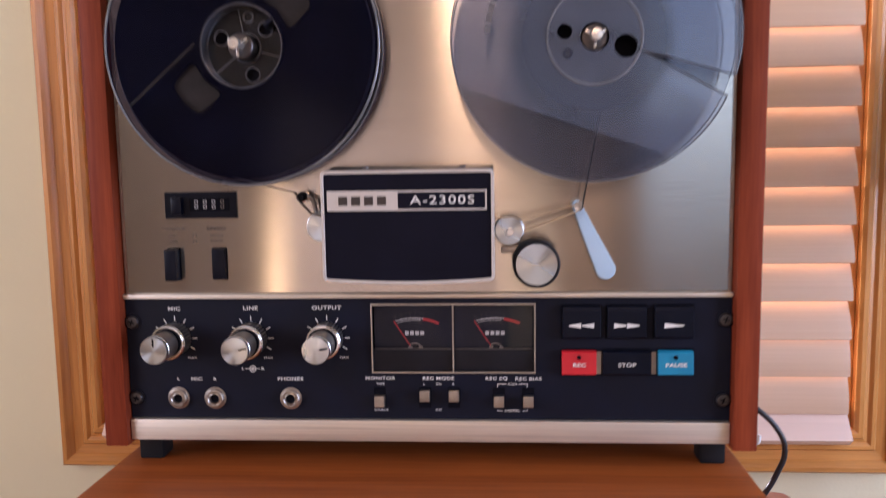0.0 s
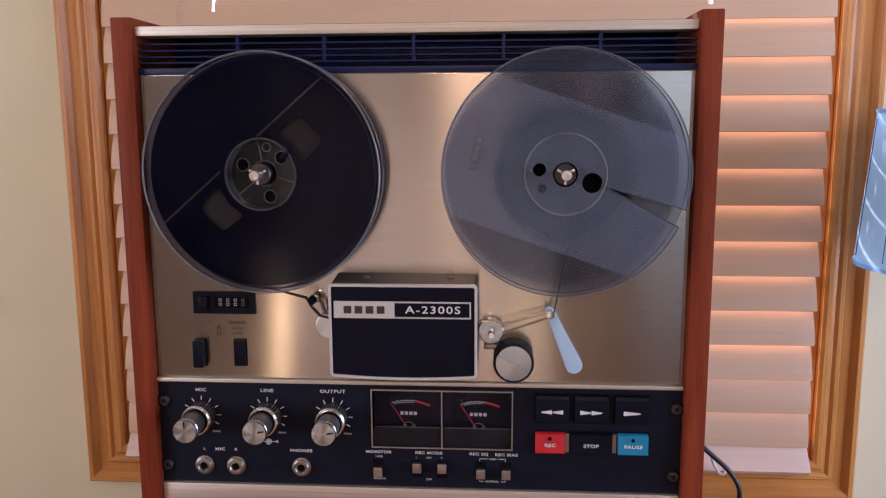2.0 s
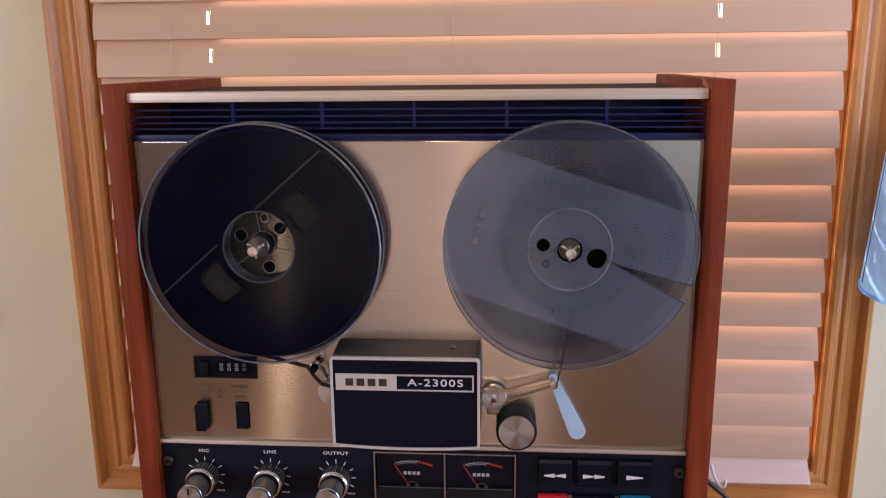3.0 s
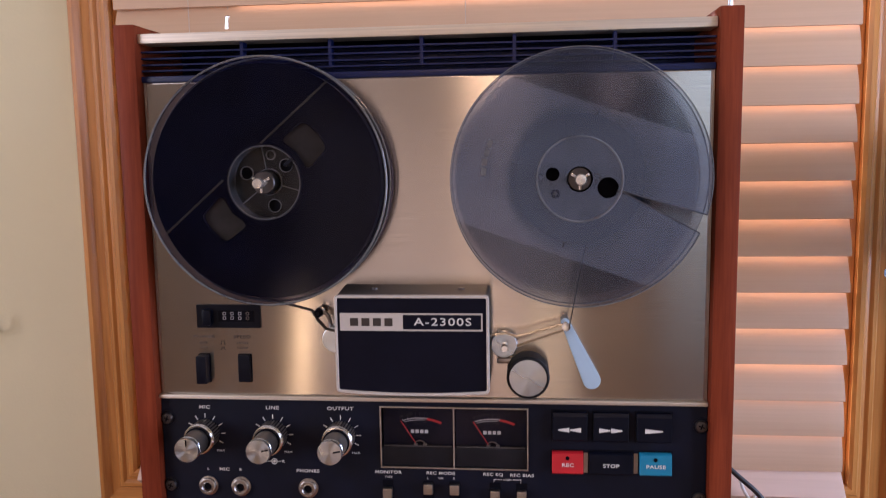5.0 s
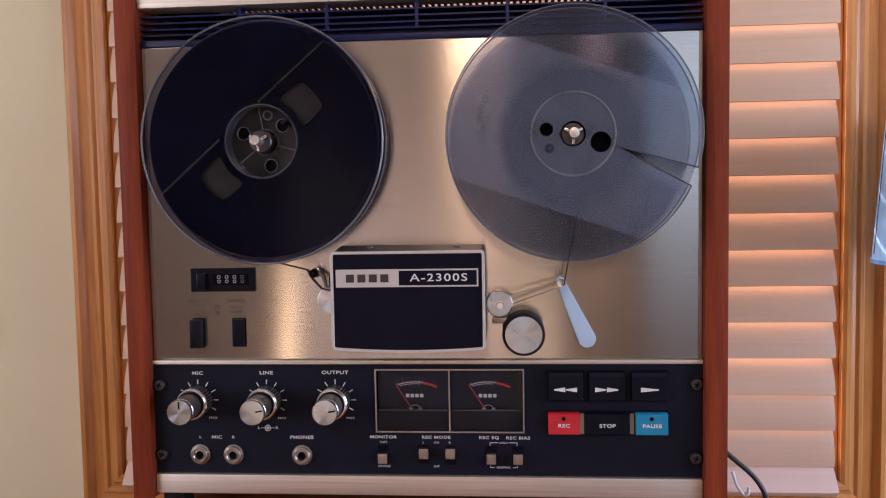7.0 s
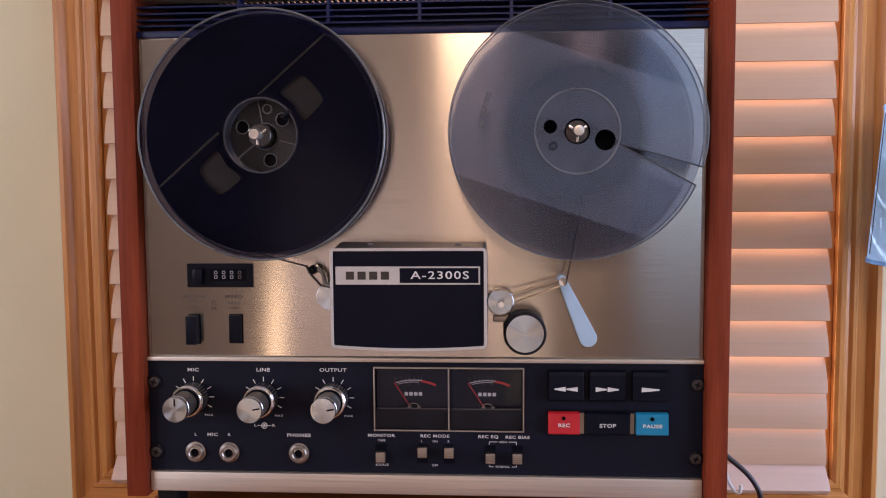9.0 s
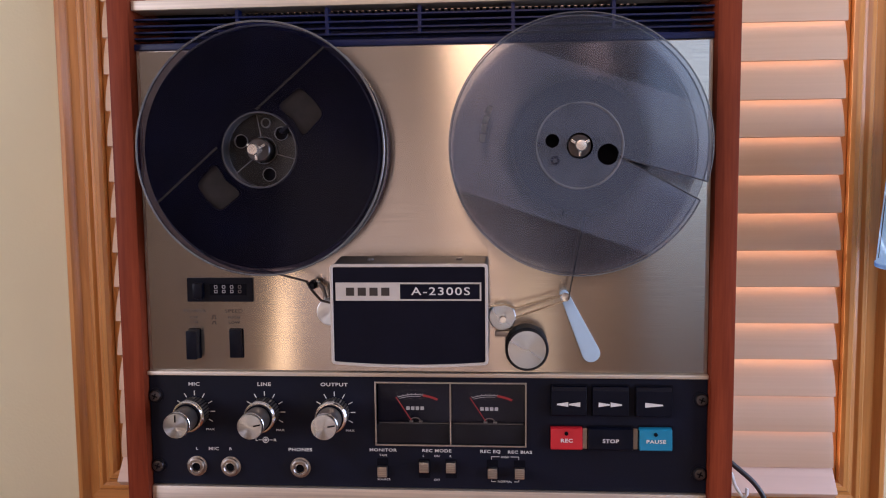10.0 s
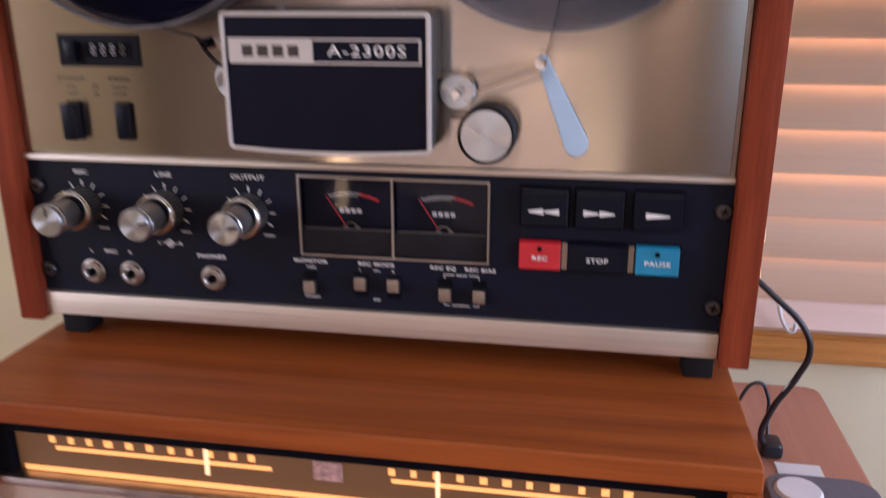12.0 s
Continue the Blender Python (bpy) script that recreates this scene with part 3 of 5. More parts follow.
def desk():
    d = thing("desk", (-0.1, -0.1, 0.0), "cherry brown wooden desk under the window", "desk")
    # the back edge steps forward beyond the receiver
    outline = [(-0.608, -0.32), (0.360, -0.32), (0.3685, -0.3165), (0.372, -0.308), (0.372, 0.336), (0.3685, 0.3445), (0.360, 0.348),
               (-0.19, 0.348), (-0.19, 0.197), (-0.608, 0.197), (-0.6165, 0.1935), (-0.62, 0.185), (-0.62, -0.308), (-0.6165, -0.3165)]
    hang("desktop", plate_mesh([outline], -0.0125, 0.0125, 0.003), M_DESK, d)
    ob = d.children[-1]
    ob.data.transform(Matrix.Translation((0, 0, DESK_Z - 0.0125)) @ Matrix(((1, 0, 0, 0), (0, 0, 1, 0), (0, -1, 0, 0), (0, 0, 0, 1))))
    for x in (-0.585, 0.335):
        for y in (-0.285, 0.16 if x < 0 else 0.31):
            part("leg", box(x - 0.025, x + 0.025, y - 0.025, y + 0.025, 0.0, DESK_Z - 0.025, 0.003), M_DESK, d)
    part("apron", box(-0.56, 0.31, -0.295, -0.275, 0.65, DESK_Z - 0.0255, 0.002), M_DESK, d)
    part("apron", box(-0.56, 0.31, 0.15, 0.17, 0.65, DESK_Z - 0.0255, 0.002), M_DESK, d)


desk()


def receiver():
    x0, x1, yf, yb = -0.222, 0.222, -0.083, 0.235
    r = thing("radio_receiver", (0.0, 0.08, DESK_Z), "walnut-cased radio receiver with a lit amber tuning dial, on the desk", "receiver")
    t = 0.014
    part("case_top", box(x0, x1, yf, yb, TOP_Z - t, TOP_Z, 0.0028, seg=3), M_CASE, r)
    zb = DESK_Z + 0.012
    part("case_side", box(x0, x0 + t, yf, yb, zb, TOP_Z - t, 0.001), M_CASE, r)
    part("case_side", box(x1 - t, x1, yf, yb, zb, TOP_Z - t, 0.001), M_CASE, r)
    part("case_bottom", box(x0 + t, x1 - t, yf + 0.005, yb, zb, zb + 0.008), M_CASE, r)
    part("case_back", box(x0 + t, x1 - t, yb - 0.006, yb, zb + 0.008, TOP_Z - t), M_BLACK, r)
    for fx in (-0.18, 0.18):
        for fy in (-0.04, 0.19):
            part("foot", lathe_z([(0, DESK_Z), (0.011, DESK_Z), (0.012, zb), (0, zb)], fx, fy, 20), M_RUBBER, r)
    yd = yf + 0.012
    dial_top, dial_bot = TOP_Z - t, TOP_Z - t - 0.040
    # Bezel in black, so it also holds the recess's shadow band.
    part("dial_bezel", box(x0 + t, x1 - t, yd, yd + 0.02, dial_top - 0.0115, dial_top), M_SLOT, r)
    dial = part("dial", box(x0 + t + 0.014, x1 - t - 0.014, yd + 0.006, yd + 0.012, dial_bot, dial_top - 0.0115), M_AMBER_DIM, r, "smoked glass tuning dial with amber markings")
    part("dial_end", box(x0 + t, x0 + t + 0.013, yd, yd + 0.016, dial_bot, dial_top - 0.0117), M_SLOT, r)
    part("dial_end", box(x1 - t - 0.013, x1 - t, yd, yd + 0.016, dial_bot, dial_top - 0.0117), M_SLOT, r)
    ym = yd + 0.0055
    zl = dial_top - 0.0235
    for a, b in ((-0.168, -0.035), (0.034, 0.174)):
        part("scale_line", box(a, b, ym - 0.0006, ym, zl - 0.0012, zl + 0.0012), M_AMBER, dial)
    part("light_guide", box(x0 + t + 0.018, x1 - t - 0.018, ym - 0.0010, ym, dial_bot + 0.0004, dial_bot + 0.0034), M_AMBER, dial, "lit amber lower edge of the dial")
    rng = random.Random(8)
    for a, n, step in ((-0.170, 11, 0.0125), (0.034, 11, 0.0128)):
        for i in range(n):
            w = rng.uniform(0.0022, 0.0036)
            x = a + i * step + rng.uniform(-0.001, 0.001)
            part("scale_mark", box(x - w, x + w * 0.4, ym - 0.0006, ym, zl + 0.0036, zl + 0.0076), M_AMBER, dial)
    for x in (-0.073, 0.060):
        part("pointer", box(x - 0.0011, x + 0.0011, ym - 0.0024, ym - 0.0012, zl - 0.0068, zl + 0.0105), M_POINTER, dial)
    part("indicator", box(-0.0105, 0.0065, ym - 0.0008, ym, zl - 0.004, zl + 0.008, 0.0005), M_BADGE, dial, "small red and white tuning indicator")
    part("trim_strip", box(x0 + t, x1 - t, yd - 0.004, yd + 0.012, dial_bot - 0.006, dial_bot - 0.0002, 0.001), M_DULL, r, "dull metal trim strip")
    part("faceplate", box(x0 + t, x1 - t, yd, yd + 0.006, zb + 0.008, dial_bot - 0.0062), M_FACE, r, "champagne metal faceplate")
    for x in (-0.15, -0.10, 0.08, 0.15):
        part("knob", lathe([(0.0, yd - 0.022), (0.013, yd - 0.022), (0.0145, yd - 0.020), (0.015, yd), (0, yd)], x, DESK_Z + 0.052, 40), M_CHROME, r)


receiver()

# ---- the tape deck ----
PANEL_X, CHEEK_X = 0.2093, 0.2262
SPINDLES = ((-0.1106, 1.2098), (0.1138, 1.2098))
deck = thing("tape_deck", (0.0, 0.09, TOP_Z), "steel-fronted open-reel tape deck with walnut cheeks, standing on the receiver", "tape deck")
YB = 0.205


def deck_body():
    for s, k in ((-1, 0), (1, 1)):
        a, b = sorted((s * (PANEL_X + 0.0006), s * CHEEK_X))
        part("wooden_cheek", box(a, b, -0.0075, YB, 0.9385, 1.3255, 0.0012), M_CHEEK, deck, "reddish walnut side cheek")
    part("back_cover", box(-PANEL_X, PANEL_X, YB - 0.012, YB - 0.004, 0.945, 1.312), M_BLACK, deck)
    part("base_pan", box(-PANEL_X, PANEL_X, 0.012, YB - 0.012, 0.9425, 0.950), M_BLACK, deck)
    slits = [rect(x - 0.0013, x + 0.0013, 0.0315, 0.046) for x in [-0.158 + 0.0049 * i for i in range(66)]]
    top = hang("top_cover", plate_mesh([rect(-PANEL_X, PANEL_X, 0.0185, YB - 0.012)] + slits, -0.0008, 0.0008), M_BLACK, deck, "slotted top cover")
    top.data.transform(Matrix.Translation((0, 0, 1.3165)) @ Matrix(((1, 0, 0, 0), (0, 0, 1, 0), (0, -1, 0, 0), (0, 0, 0, 1))))
    # steel reel panel, with a rolled lip at its foot
    ring = rect(-0.2066, 0.2066, 1.0462, 1.2832)
    ob = plate("steel_panel", [ring], 0.0, 0.0018, M_STEEL, deck, "brushed stainless steel reel panel", 0.0004)
    uv_across(ob, "z")
    part("panel_edge", box(-PANEL_X, PANEL_X, 0.0022, 0.006, 1.040, 1.2845), M_DULL, deck)
    ob = part("panel_lip", box(-PANEL_X, PANEL_X, -0.0034, 0.002, 1.0428, 1.0458, 0.0006), M_ALU, deck, "bright metal lip between the panels")
    uv_across(ob, "z")
    # control panel
    holes = [rect(-0.0345, 0.0775, 0.9908, 1.0378)]
    plate("control_panel", [rect(-PANEL_X, PANEL_X, 0.9575, 1.0424)] + holes, 0.0, 0.003, M_BLACK, deck, "black anodised control panel")
    ob = part("bottom_strip", box(-PANEL_X, PANEL_X, -0.0030, 0.010, 0.9418, 0.9568, 0.0009), M_ALU, deck, "satin aluminium bottom strip")
    uv_across(ob, "z")
    ob = part("top_strip", box(-PANEL_X, PANEL_X, -0.0040, 0.018, 1.3120, 1.3190, 0.0008), M_ALU, deck, "satin aluminium top strip")
    uv_across(ob, "z")
    for x in (-0.2022, 0.2022):
        for y in (0.022, 0.175):
            part("foot", box(x - 0.0088, x + 0.0088, y - 0.010, y + 0.010, TOP_Z, 0.9426, 0.002), M_RUBBER, deck, "black rubber foot")


def grille():
    g = part("grille", box(-PANEL_X, PANEL_X, 0.075, 0.079, 1.2860, 1.3155), M_GRILLE, deck, "black slatted vent grille")
    part("grille_foot", box(-PANEL_X, PANEL_X, -0.0010, 0.020, 1.2838, 1.2885, 0.0006), M_GRILLE, g)
    for z in (1.2925, 1.2968, 1.3014, 1.3062):
        part("vent_slat", box(-PANEL_X, PANEL_X, 0.0006, 0.009, z - 0.0006, z + 0.0006), M_GRILLE, g)
    for x in (-0.132, -0.0655, 0.002, 0.069, 0.140):
        part("vent_post", box(x - 0.0012, x + 0.0012, 0.0012, 0.010, 1.2918, 1.3118), M_GRILLE, g)


def head_cover():
    x0, x1, z0, z1 = -0.0600, 0.0508, 1.0595, 1.1300
    yf = -0.0335

    def outline(i):
        r = rounded(x0 + i, x1 - i, z0 + i, z1 - i, max(0.0012, 0.003 - i))
        out = []
        for x, z in r:
            if z < z0 + 0.02:
                u = (x - (x0 + x1) / 2) / ((x1 - x0) / 2)
                z -= 0.0022 * (1 - u * u)
            out.append((x, z))
        return out

    def sag(ring):
        # let the lower edge bow gently
        out = []
        n = len(ring)
        for i in range(n):
            a, b = ring[i], ring[(i + 1) % n]
            out.append(a)
            if a[1] < z0 + 0.01 and b[1] < z0 + 0.01 and abs(b[0] - a[0]) > 0.05:
                for k in range(1, 12):
                    x = a[0] + (b[0] - a[0]) * k / 12
                    u = (x - (x0 + x1) / 2) / ((x1 - x0) / 2)
                    base = a[1] + 0.0022 * (1 - ((a[0] - (x0 + x1) / 2) / ((x1 - x0) / 2)) ** 2)
                    out.append((x, base - 0.0022 * (1 - u * u)))
        return out
    outer, inner = sag(outline(0.0)), sag(outline(0.0020))
    # the body flares a little towards the panel
    bm = bmesh.new()
    fr = sag(outline(0.0006))
    a = [bm.verts.new((x, yf + 0.0015, z)) for x, z in fr]
    b = [bm.verts.new((x * 1.004, -0.0005, z + (0.0030 if z > (z0 + z1) / 2 else -0.0006))) for x, z in fr]
    for i in range(len(fr)):
        j = (i + 1) % len(fr)
        bm.faces.new((a[i], a[j], b[j], b[i]))
    bm.faces.new(a)
    c = part("head_cover", bm, M_COVERSIDE, deck, "boxy black head cover with an ivory border")
    plate("cover_border", [outer, inner], yf - 0.001, yf + 0.003, M_IVORY, c, "ivory rim of the head cover", 0.0004)
    plate("cover_face", [sag(outline(0.0021))], yf + 0.0002, yf + 0.0012, M_COVER, c, "black textured face")
    for x in (-0.034, 0.030):
        part("cover_screw", lathe_z([(0, z1 + 0.0022), (0.0024, z1 + 0.0022), (0.0026, z1 - 0.001)], x, -0.014, 20), M_DULL_DARK, c)
    a, b, m, p, q = -0.0560, 0.0462, -0.0105, 1.1045, 1.1172
    yl = yf - 0.0006
    plate("nameplate", [rect(a, b, p, q), rect(m, b - 0.0011, p + 0.0011, q - 0.0011)], yl, yl + 0.0014, M_IVORY, c, "ivory nameplate")
    plate("nameplate_field", [rect(m - 0.0002, b - 0.001, p + 0.001, q - 0.001)], yl + 0.0004, yl + 0.0014, M_COVER, c)
    words("A-2300S", 0.0180, (p + q) / 2, 0.0054, M_WHITE, c, yl + 0.0002, 1.36, 0.00006, spacing=1.16)
    # the maker's mark, as plain shapes
    for i in range(4):
        x = -0.0457 + i * 0.0083
        part("mark", box(x - 0.0029, x + 0.0029, yl - 0.0002, yl + 0.0002, 1.1080, 1.1137), M_INK, c)


def counter():
    ob = plate("tape_counter", [rounded(-0.1762, -0.1256, 1.0985, 1.1165, 0.0006)], -0.0016, 0.001, M_PLASTIC, deck, "black tape counter with reset button", 0.0003)
    ob2 = plate("counter_window", [rect(-0.1585, -0.1305, 1.1035, 1.1122)], -0.0021, -0.0015, M_SLOT, ob)
    part("reset_button", box(-0.1705, -0.1630, -0.0060, -0.0015, 1.1010, 1.1130, 0.0012), M_PLASTIC, ob)
    for i in range(4):
        x = -0.1537 + i * 0.0061
        mat = M_DIGIT if i < 3 else M_FADED
        for z in (1.1064, 1.1098):
            plate("digit", [rounded(x - 0.0013, x + 0.0013, z - 0.0013, z + 0.0013, 0.0006), rounded(x - 0.0007, x + 0.0007, z - 0.0007, z + 0.0007, 0.0003)], -0.0024, -0.0022, mat, ob)


def rocker(x0, x1, z0, z1, out):
    s = plate("push_switch", [rounded(x0 - 0.0006, x1 + 0.0006, z0 - 0.0006, z1 + 0.0006, 0.0008)], -0.0006, 0.001, M_SLOT, deck, "black push switch")
    part("button", box(x0, x1, -out, 0.0, z0, z1, 0.0007), M_PLASTIC, s)


def knob(x, z, turn, label):
    """A ribbed skirt with a chrome ring, and on it a slimmer turned knob."""
    k = part("level_knob", lathe([(0.0108, 0.0), (0.0108, -0.0118), (0.0100, -0.0122), (0, -0.0122)], x, z, 48), M_DULL_DARK, deck, label)
    for i in range(30):
        m = Matrix.Translation((x, 0, z)) @ Matrix.Rotation(-2 * math.pi * i / 30, 4, "Y")
        bm = box(0.0106, 0.0113, -0.0115, -0.0003, -0.0006, 0.0006)
        bmesh.ops.transform(bm, matrix=m, verts=bm.verts)
        part("grip_rib", bm, M_ROD, k)
    part("collar", lathe([(0.0100, -0.0118), (0.0114, -0.0119), (0.0118, -0.0124), (0.0118, -0.0134), (0.0113, -0.0138), (0.0113, -0.0141), (0.0117, -0.0145), (0.0117, -0.0154), (0.0111, -0.0160), (0.0100, -0.0161)], x, z, 48), M_CHROME, k, "bright chrome ring")
    part("groove", lathe([(0.0101, -0.0158), (0.0101, -0.0180), (0.0090, -0.0181)], x, z, 48), M_SLOT, k)
    part("shaft", lathe([(0.0090, -0.0179), (0.0090, -0.0330), (0.0084, -0.0331)], x, z, 48), M_ROD, k, "polished steel shaft")
    part("cap_ring", lathe([(0.0086, -0.0328), (0.0092, -0.0329), (0.0094, -0.0334), (0.0094, -0.0343), (0.0090, -0.0347)], x, z, 48), M_CHROME, k)
    cap = part("cap", lathe([(0.0090, -0.0345), (0.0093, -0.0350), (0.0093, -0.0371), (0.0089, -0.0378), (0.005, -0.0379), (0.0, -0.0379)], x, z, 48), M_TURNED, k, "turned aluminium cap")
    uv_round(cap, x, z)
    a = radians(turn)
    bm = box(0.0028, 0.0080, -0.0382, -0.0376, -0.0005, 0.0005)
    bmesh.ops.transform(bm, matrix=Matrix.Translation((x, 0, z)) @ Matrix.Rotation(-a, 4, "Y"), verts=bm.verts)
    part("pointer", bm, M_SLOT, k)
    for deg in (150, 120, 90, 60, 30, 0, -30):
        bm = box(0.0122, 0.0158, -0.0003, 0.0001, -0.00032, 0.00032)
        bmesh.ops.transform(bm, matrix=Matrix.Translation((x, 0, z)) @ Matrix.Rotation(-radians(deg), 4, "Y"), verts=bm.verts)
        part("tick", bm, M_WHITE, deck)
    words("MAX", x + 0.0115, z - 0.0140, 0.0016, M_WHITE, deck, -0.0002, 1.3)


def jack(x, z):
    j = part("phone_jack", lathe([(0.0078, 0.0), (0.0078, -0.0008), (0.0068, -0.0010), (0.0066, -0.0030), (0.0058, -0.0036), (0.0046, -0.0036), (0.0040, -0.0028), (0.0034, -0.0030), (0.0031, -0.0024), (0.0031, 0.0005)], x, z, 40), M_DULL, deck, "steel headphone jack")
    part("jack_hole", lathe([(0.0031, -0.0012), (0.0, -0.0011)], x, z, 24), M_SLOT, j)


def meter(x0, x1):
    z0, z1 = 0.9915, 1.0370
    m = part("level_meter", box(x0, x1, 0.0075, 0.009, z0, z1), M_METER, deck, "black level meter with white scale and red zone")
    part("meter_hood", box(x0, x1, 0.0005, 0.0072, z0, 1.0060, 0.0004), M_HOOD, m)
    y = 0.0070
    cx = (x0 + x1) / 2 + 0.001
    cz, rad = 0.9850, 0.0418

    def at(a, r):
        return (cx + r * math.sin(radians(a)), cz + r * math.cos(radians(a)))

    def arc(name, a0, a1, r0, r1, mat):
        n = 14
        ring = [at(a0 + (a1 - a0) * i / n, r1) for i in range(n + 1)] + [at(a1 + (a0 - a1) * i / n, r0) for i in range(n + 1)]
        plate(name, [ring], y - 0.0003, y + 0.0001, mat, m)
    arc("scale_arc", -18, 8, rad, rad + 0.0005, M_WHITE)
    arc("scale_arc", -17, 6, rad - 0.0013, rad - 0.0010, M_WHITE)
    arc("red_zone", 8, 24, rad - 0.0008, rad + 0.0008, M_SCALE_RED)
    for a, tx in ((-18, "20"), (-12.5, "10"), (-8, "7"), (-4, "5"), (0.5, "3"), (5, "1"), (8, "0")):
        p = at(a, rad + 0.0036)
        arc("scale_tick", a - 0.2, a + 0.2, rad, rad + 0.0014, M_WHITE)
        words(tx, p[0], p[1], 0.0013, M_FADED, m, y, 1.0)
    for a, tx in ((-5, "50"), (5.5, "100")):
        p = at(a, rad - 0.0029)
        words(tx, p[0], p[1], 0.0010, M_FADED, m, y, 1.0)
    for i in range(4):
        x = cx - 0.0056 + i * 0.0036
        part("mark", box(x - 0.0013, x + 0.0013, y - 0.0002, y + 0.0001, 1.0152, 1.0178), M_WHITE, m)
    # needle resting at the left end of the scale
    bm = bmesh.new()
    a, b = Vector((cx - 0.0145, 0, 1.0255)), Vector((cx - 0.0030, 0, 1.0078))
    d = (b - a).normalized()
    s = Vector((-d.z, 0, d.x)) * 0.00028
    vs = [bm.verts.new(v + Vector((0, yy, 0))) for yy in (0.0050, 0.0054) for v in (a - s, a + s, b + s, b - s)]
    for f in ((0, 1, 2, 3), (7, 6, 5, 4), (0, 4, 5, 1), (1, 5, 6, 2), (2, 6, 7, 3), (3, 7, 4, 0)):
        bm.faces.new([vs[i] for i in f])
    part("needle", bm, M_SCALE_RED, m, "thin red needle")
    n = 12
    ring = [(cx + 0.0045 * math.cos(math.pi * i / n), 1.0062 + 0.0036 * math.sin(math.pi * i / n)) for i in range(n + 1)]
    inn = [(cx + 0.0040 * math.cos(math.pi * i / n), 1.0062 + 0.0031 * math.sin(math.pi * i / n)) for i in range(n, -1, -1)]
    plate("pivot_arch", [ring + inn], 0.0055, 0.0065, M_DULL, m)
    for dx in (-0.0030, 0.0042):
        part("pivot_foot", box(cx + dx - 0.0014, cx + dx + 0.0014, 0.004, 0.006, 1.0062, 1.0076, 0.0003), M_DULL, m)
    part("glass_edge", box(x0 + 0.0012, x1 - 0.0012, 0.0022, 0.0030, 1.0061, 1.0067), M_FADED, m)
    g = part("glass", box(x0 + 0.0006, x1 - 0.0006, 0.0030, 0.0036, 1.0061, z1 - 0.0006), M_METER_GLASS, m)
    g.visible_shadow = False


def slide(x, z, up, base):
    """A slide switch in a dark slot."""
    s = plate("slide_switch", [rounded(x - 0.0042, x + 0.0042, base - 0.0068, base + 0.0078, 0.0005)], -0.0004, 0.001, M_SLOT, deck, "small silver slide switch in a black slot")
    part("lever", box(x - 0.0036, x + 0.0036, -0.0046, 0.0, z - 0.0024, z + 0.0056, 0.0006), M_DULL, s)
    for k in range(5):
        zz = z - 0.0013 + k * 0.0014
        part("rib", box(x - 0.0034, x + 0.0034, -0.0049, -0.0044, zz - 0.0003, zz + 0.0003), M_ALU_PLAIN, s)

def key(name, x0, x1, z0, z1, mat, label, tall):
    """A piano key: a sloping face, its lower edge standing out."""
    w = plate("key_well", [rect(x0 - 0.0010, x1 + 0.0010, z0 - 0.0008, z1 + 0.0012)], -0.0003, 0.001, M_SLOT, deck)
    bm = bmesh.new()
    lip = 0.0030 if tall else 0.0012
    sec = [(0.0, z1), (-0.0030, z1 - 0.0004), (-0.0042, z1 - lip), (-0.0052, z0 + 0.0012), (-0.0046, z0 + 0.0003), (0.0, z0)]
    a = [bm.verts.new((x0, y, z)) for y, z in sec]
    b = [bm.verts.new((x1, y, z)) for y, z in sec]
    n = len(sec)
    for i in range(n):
        j = (i + 1) % n
        bm.faces.new((a[i], a[j], b[j], b[i]))
    bm.faces.new(a)
    bm.faces.new(b)
    bmesh.ops.bevel(bm, geom=[e for e in bm.edges if abs(e.verts[0].co.x - e.verts[1].co.x) < 1e-6], offset=0.0003, segments=1, affect="EDGES")
    k = part(name, bm, mat, deck, label, 20)
    return k


def keys():
    yk = -0.0050
    spec = [("rewind_key", 0.0962, 0.1218, M_PLASTIC, "black rewind key"), ("fast_forward_key", 0.1263, 0.1522, M_PLASTIC, "black fast forward key"), ("play_key", 0.1578, 0.1835, M_PLASTIC, "black play key")]
    for name, x0, x1, mat, label in spec:
        k = key(name, x0, x1, 1.0150, 1.0368, mat, label, True)
        c, z = (x0 + x1) / 2 - 0.0003, 1.0240
        tris = {"rewind_key": ((-0.0043, -1), (0.0044, -1)), "fast_forward_key": ((-0.0044, 1), (0.0043, 1)), "play_key": ((0.0, 1),)}[name]
        for dx, way in tris:
            half = 0.0064 if len(tris) == 1 else 0.0041
            x = c + dx
            ring = [(x - way * half, z - 0.0017), (x + way * half, z - 0.0004), (x + way * half, z + 0.0004), (x - way * half, z + 0.0017)]
            plate("symbol", [ring], yk - 0.0004, yk + 0.0006, M_WHITE, k)
    for name, tx, x0, x1, mat, label in (("record_key", "REC", 0.0958, 0.1190, M_RED, "red record key"), ("stop_key", "STOP", 0.1232, 0.1555, M_PLASTIC, "black stop key"), ("pause_key", "PAUSE", 0.1603, 0.1838, M_BLUE, "blue pause key")):
        k = key(name, x0, x1, 0.9898, 1.0064, mat, label, False)
        words(tx, (x0 + x1) / 2, 0.9970, 0.0026, M_WHITE, k, yk - 0.0005, 1.28, 0.00008)
        if tx != "STOP":
            part("lamp_hole", lathe([(0.0, -0.0054), (0.0014, -0.0054), (0.0014, -0.003)], (x0 + x1) / 2 - 0.0002, 1.0022, 20), M_SLOT, k)
    for x in (0.1211, 0.1580):
        part("key_divider", box(x - 0.0015, x + 0.0015, -0.0008, 0.0, 0.9898, 1.0052), M_DULL, deck)


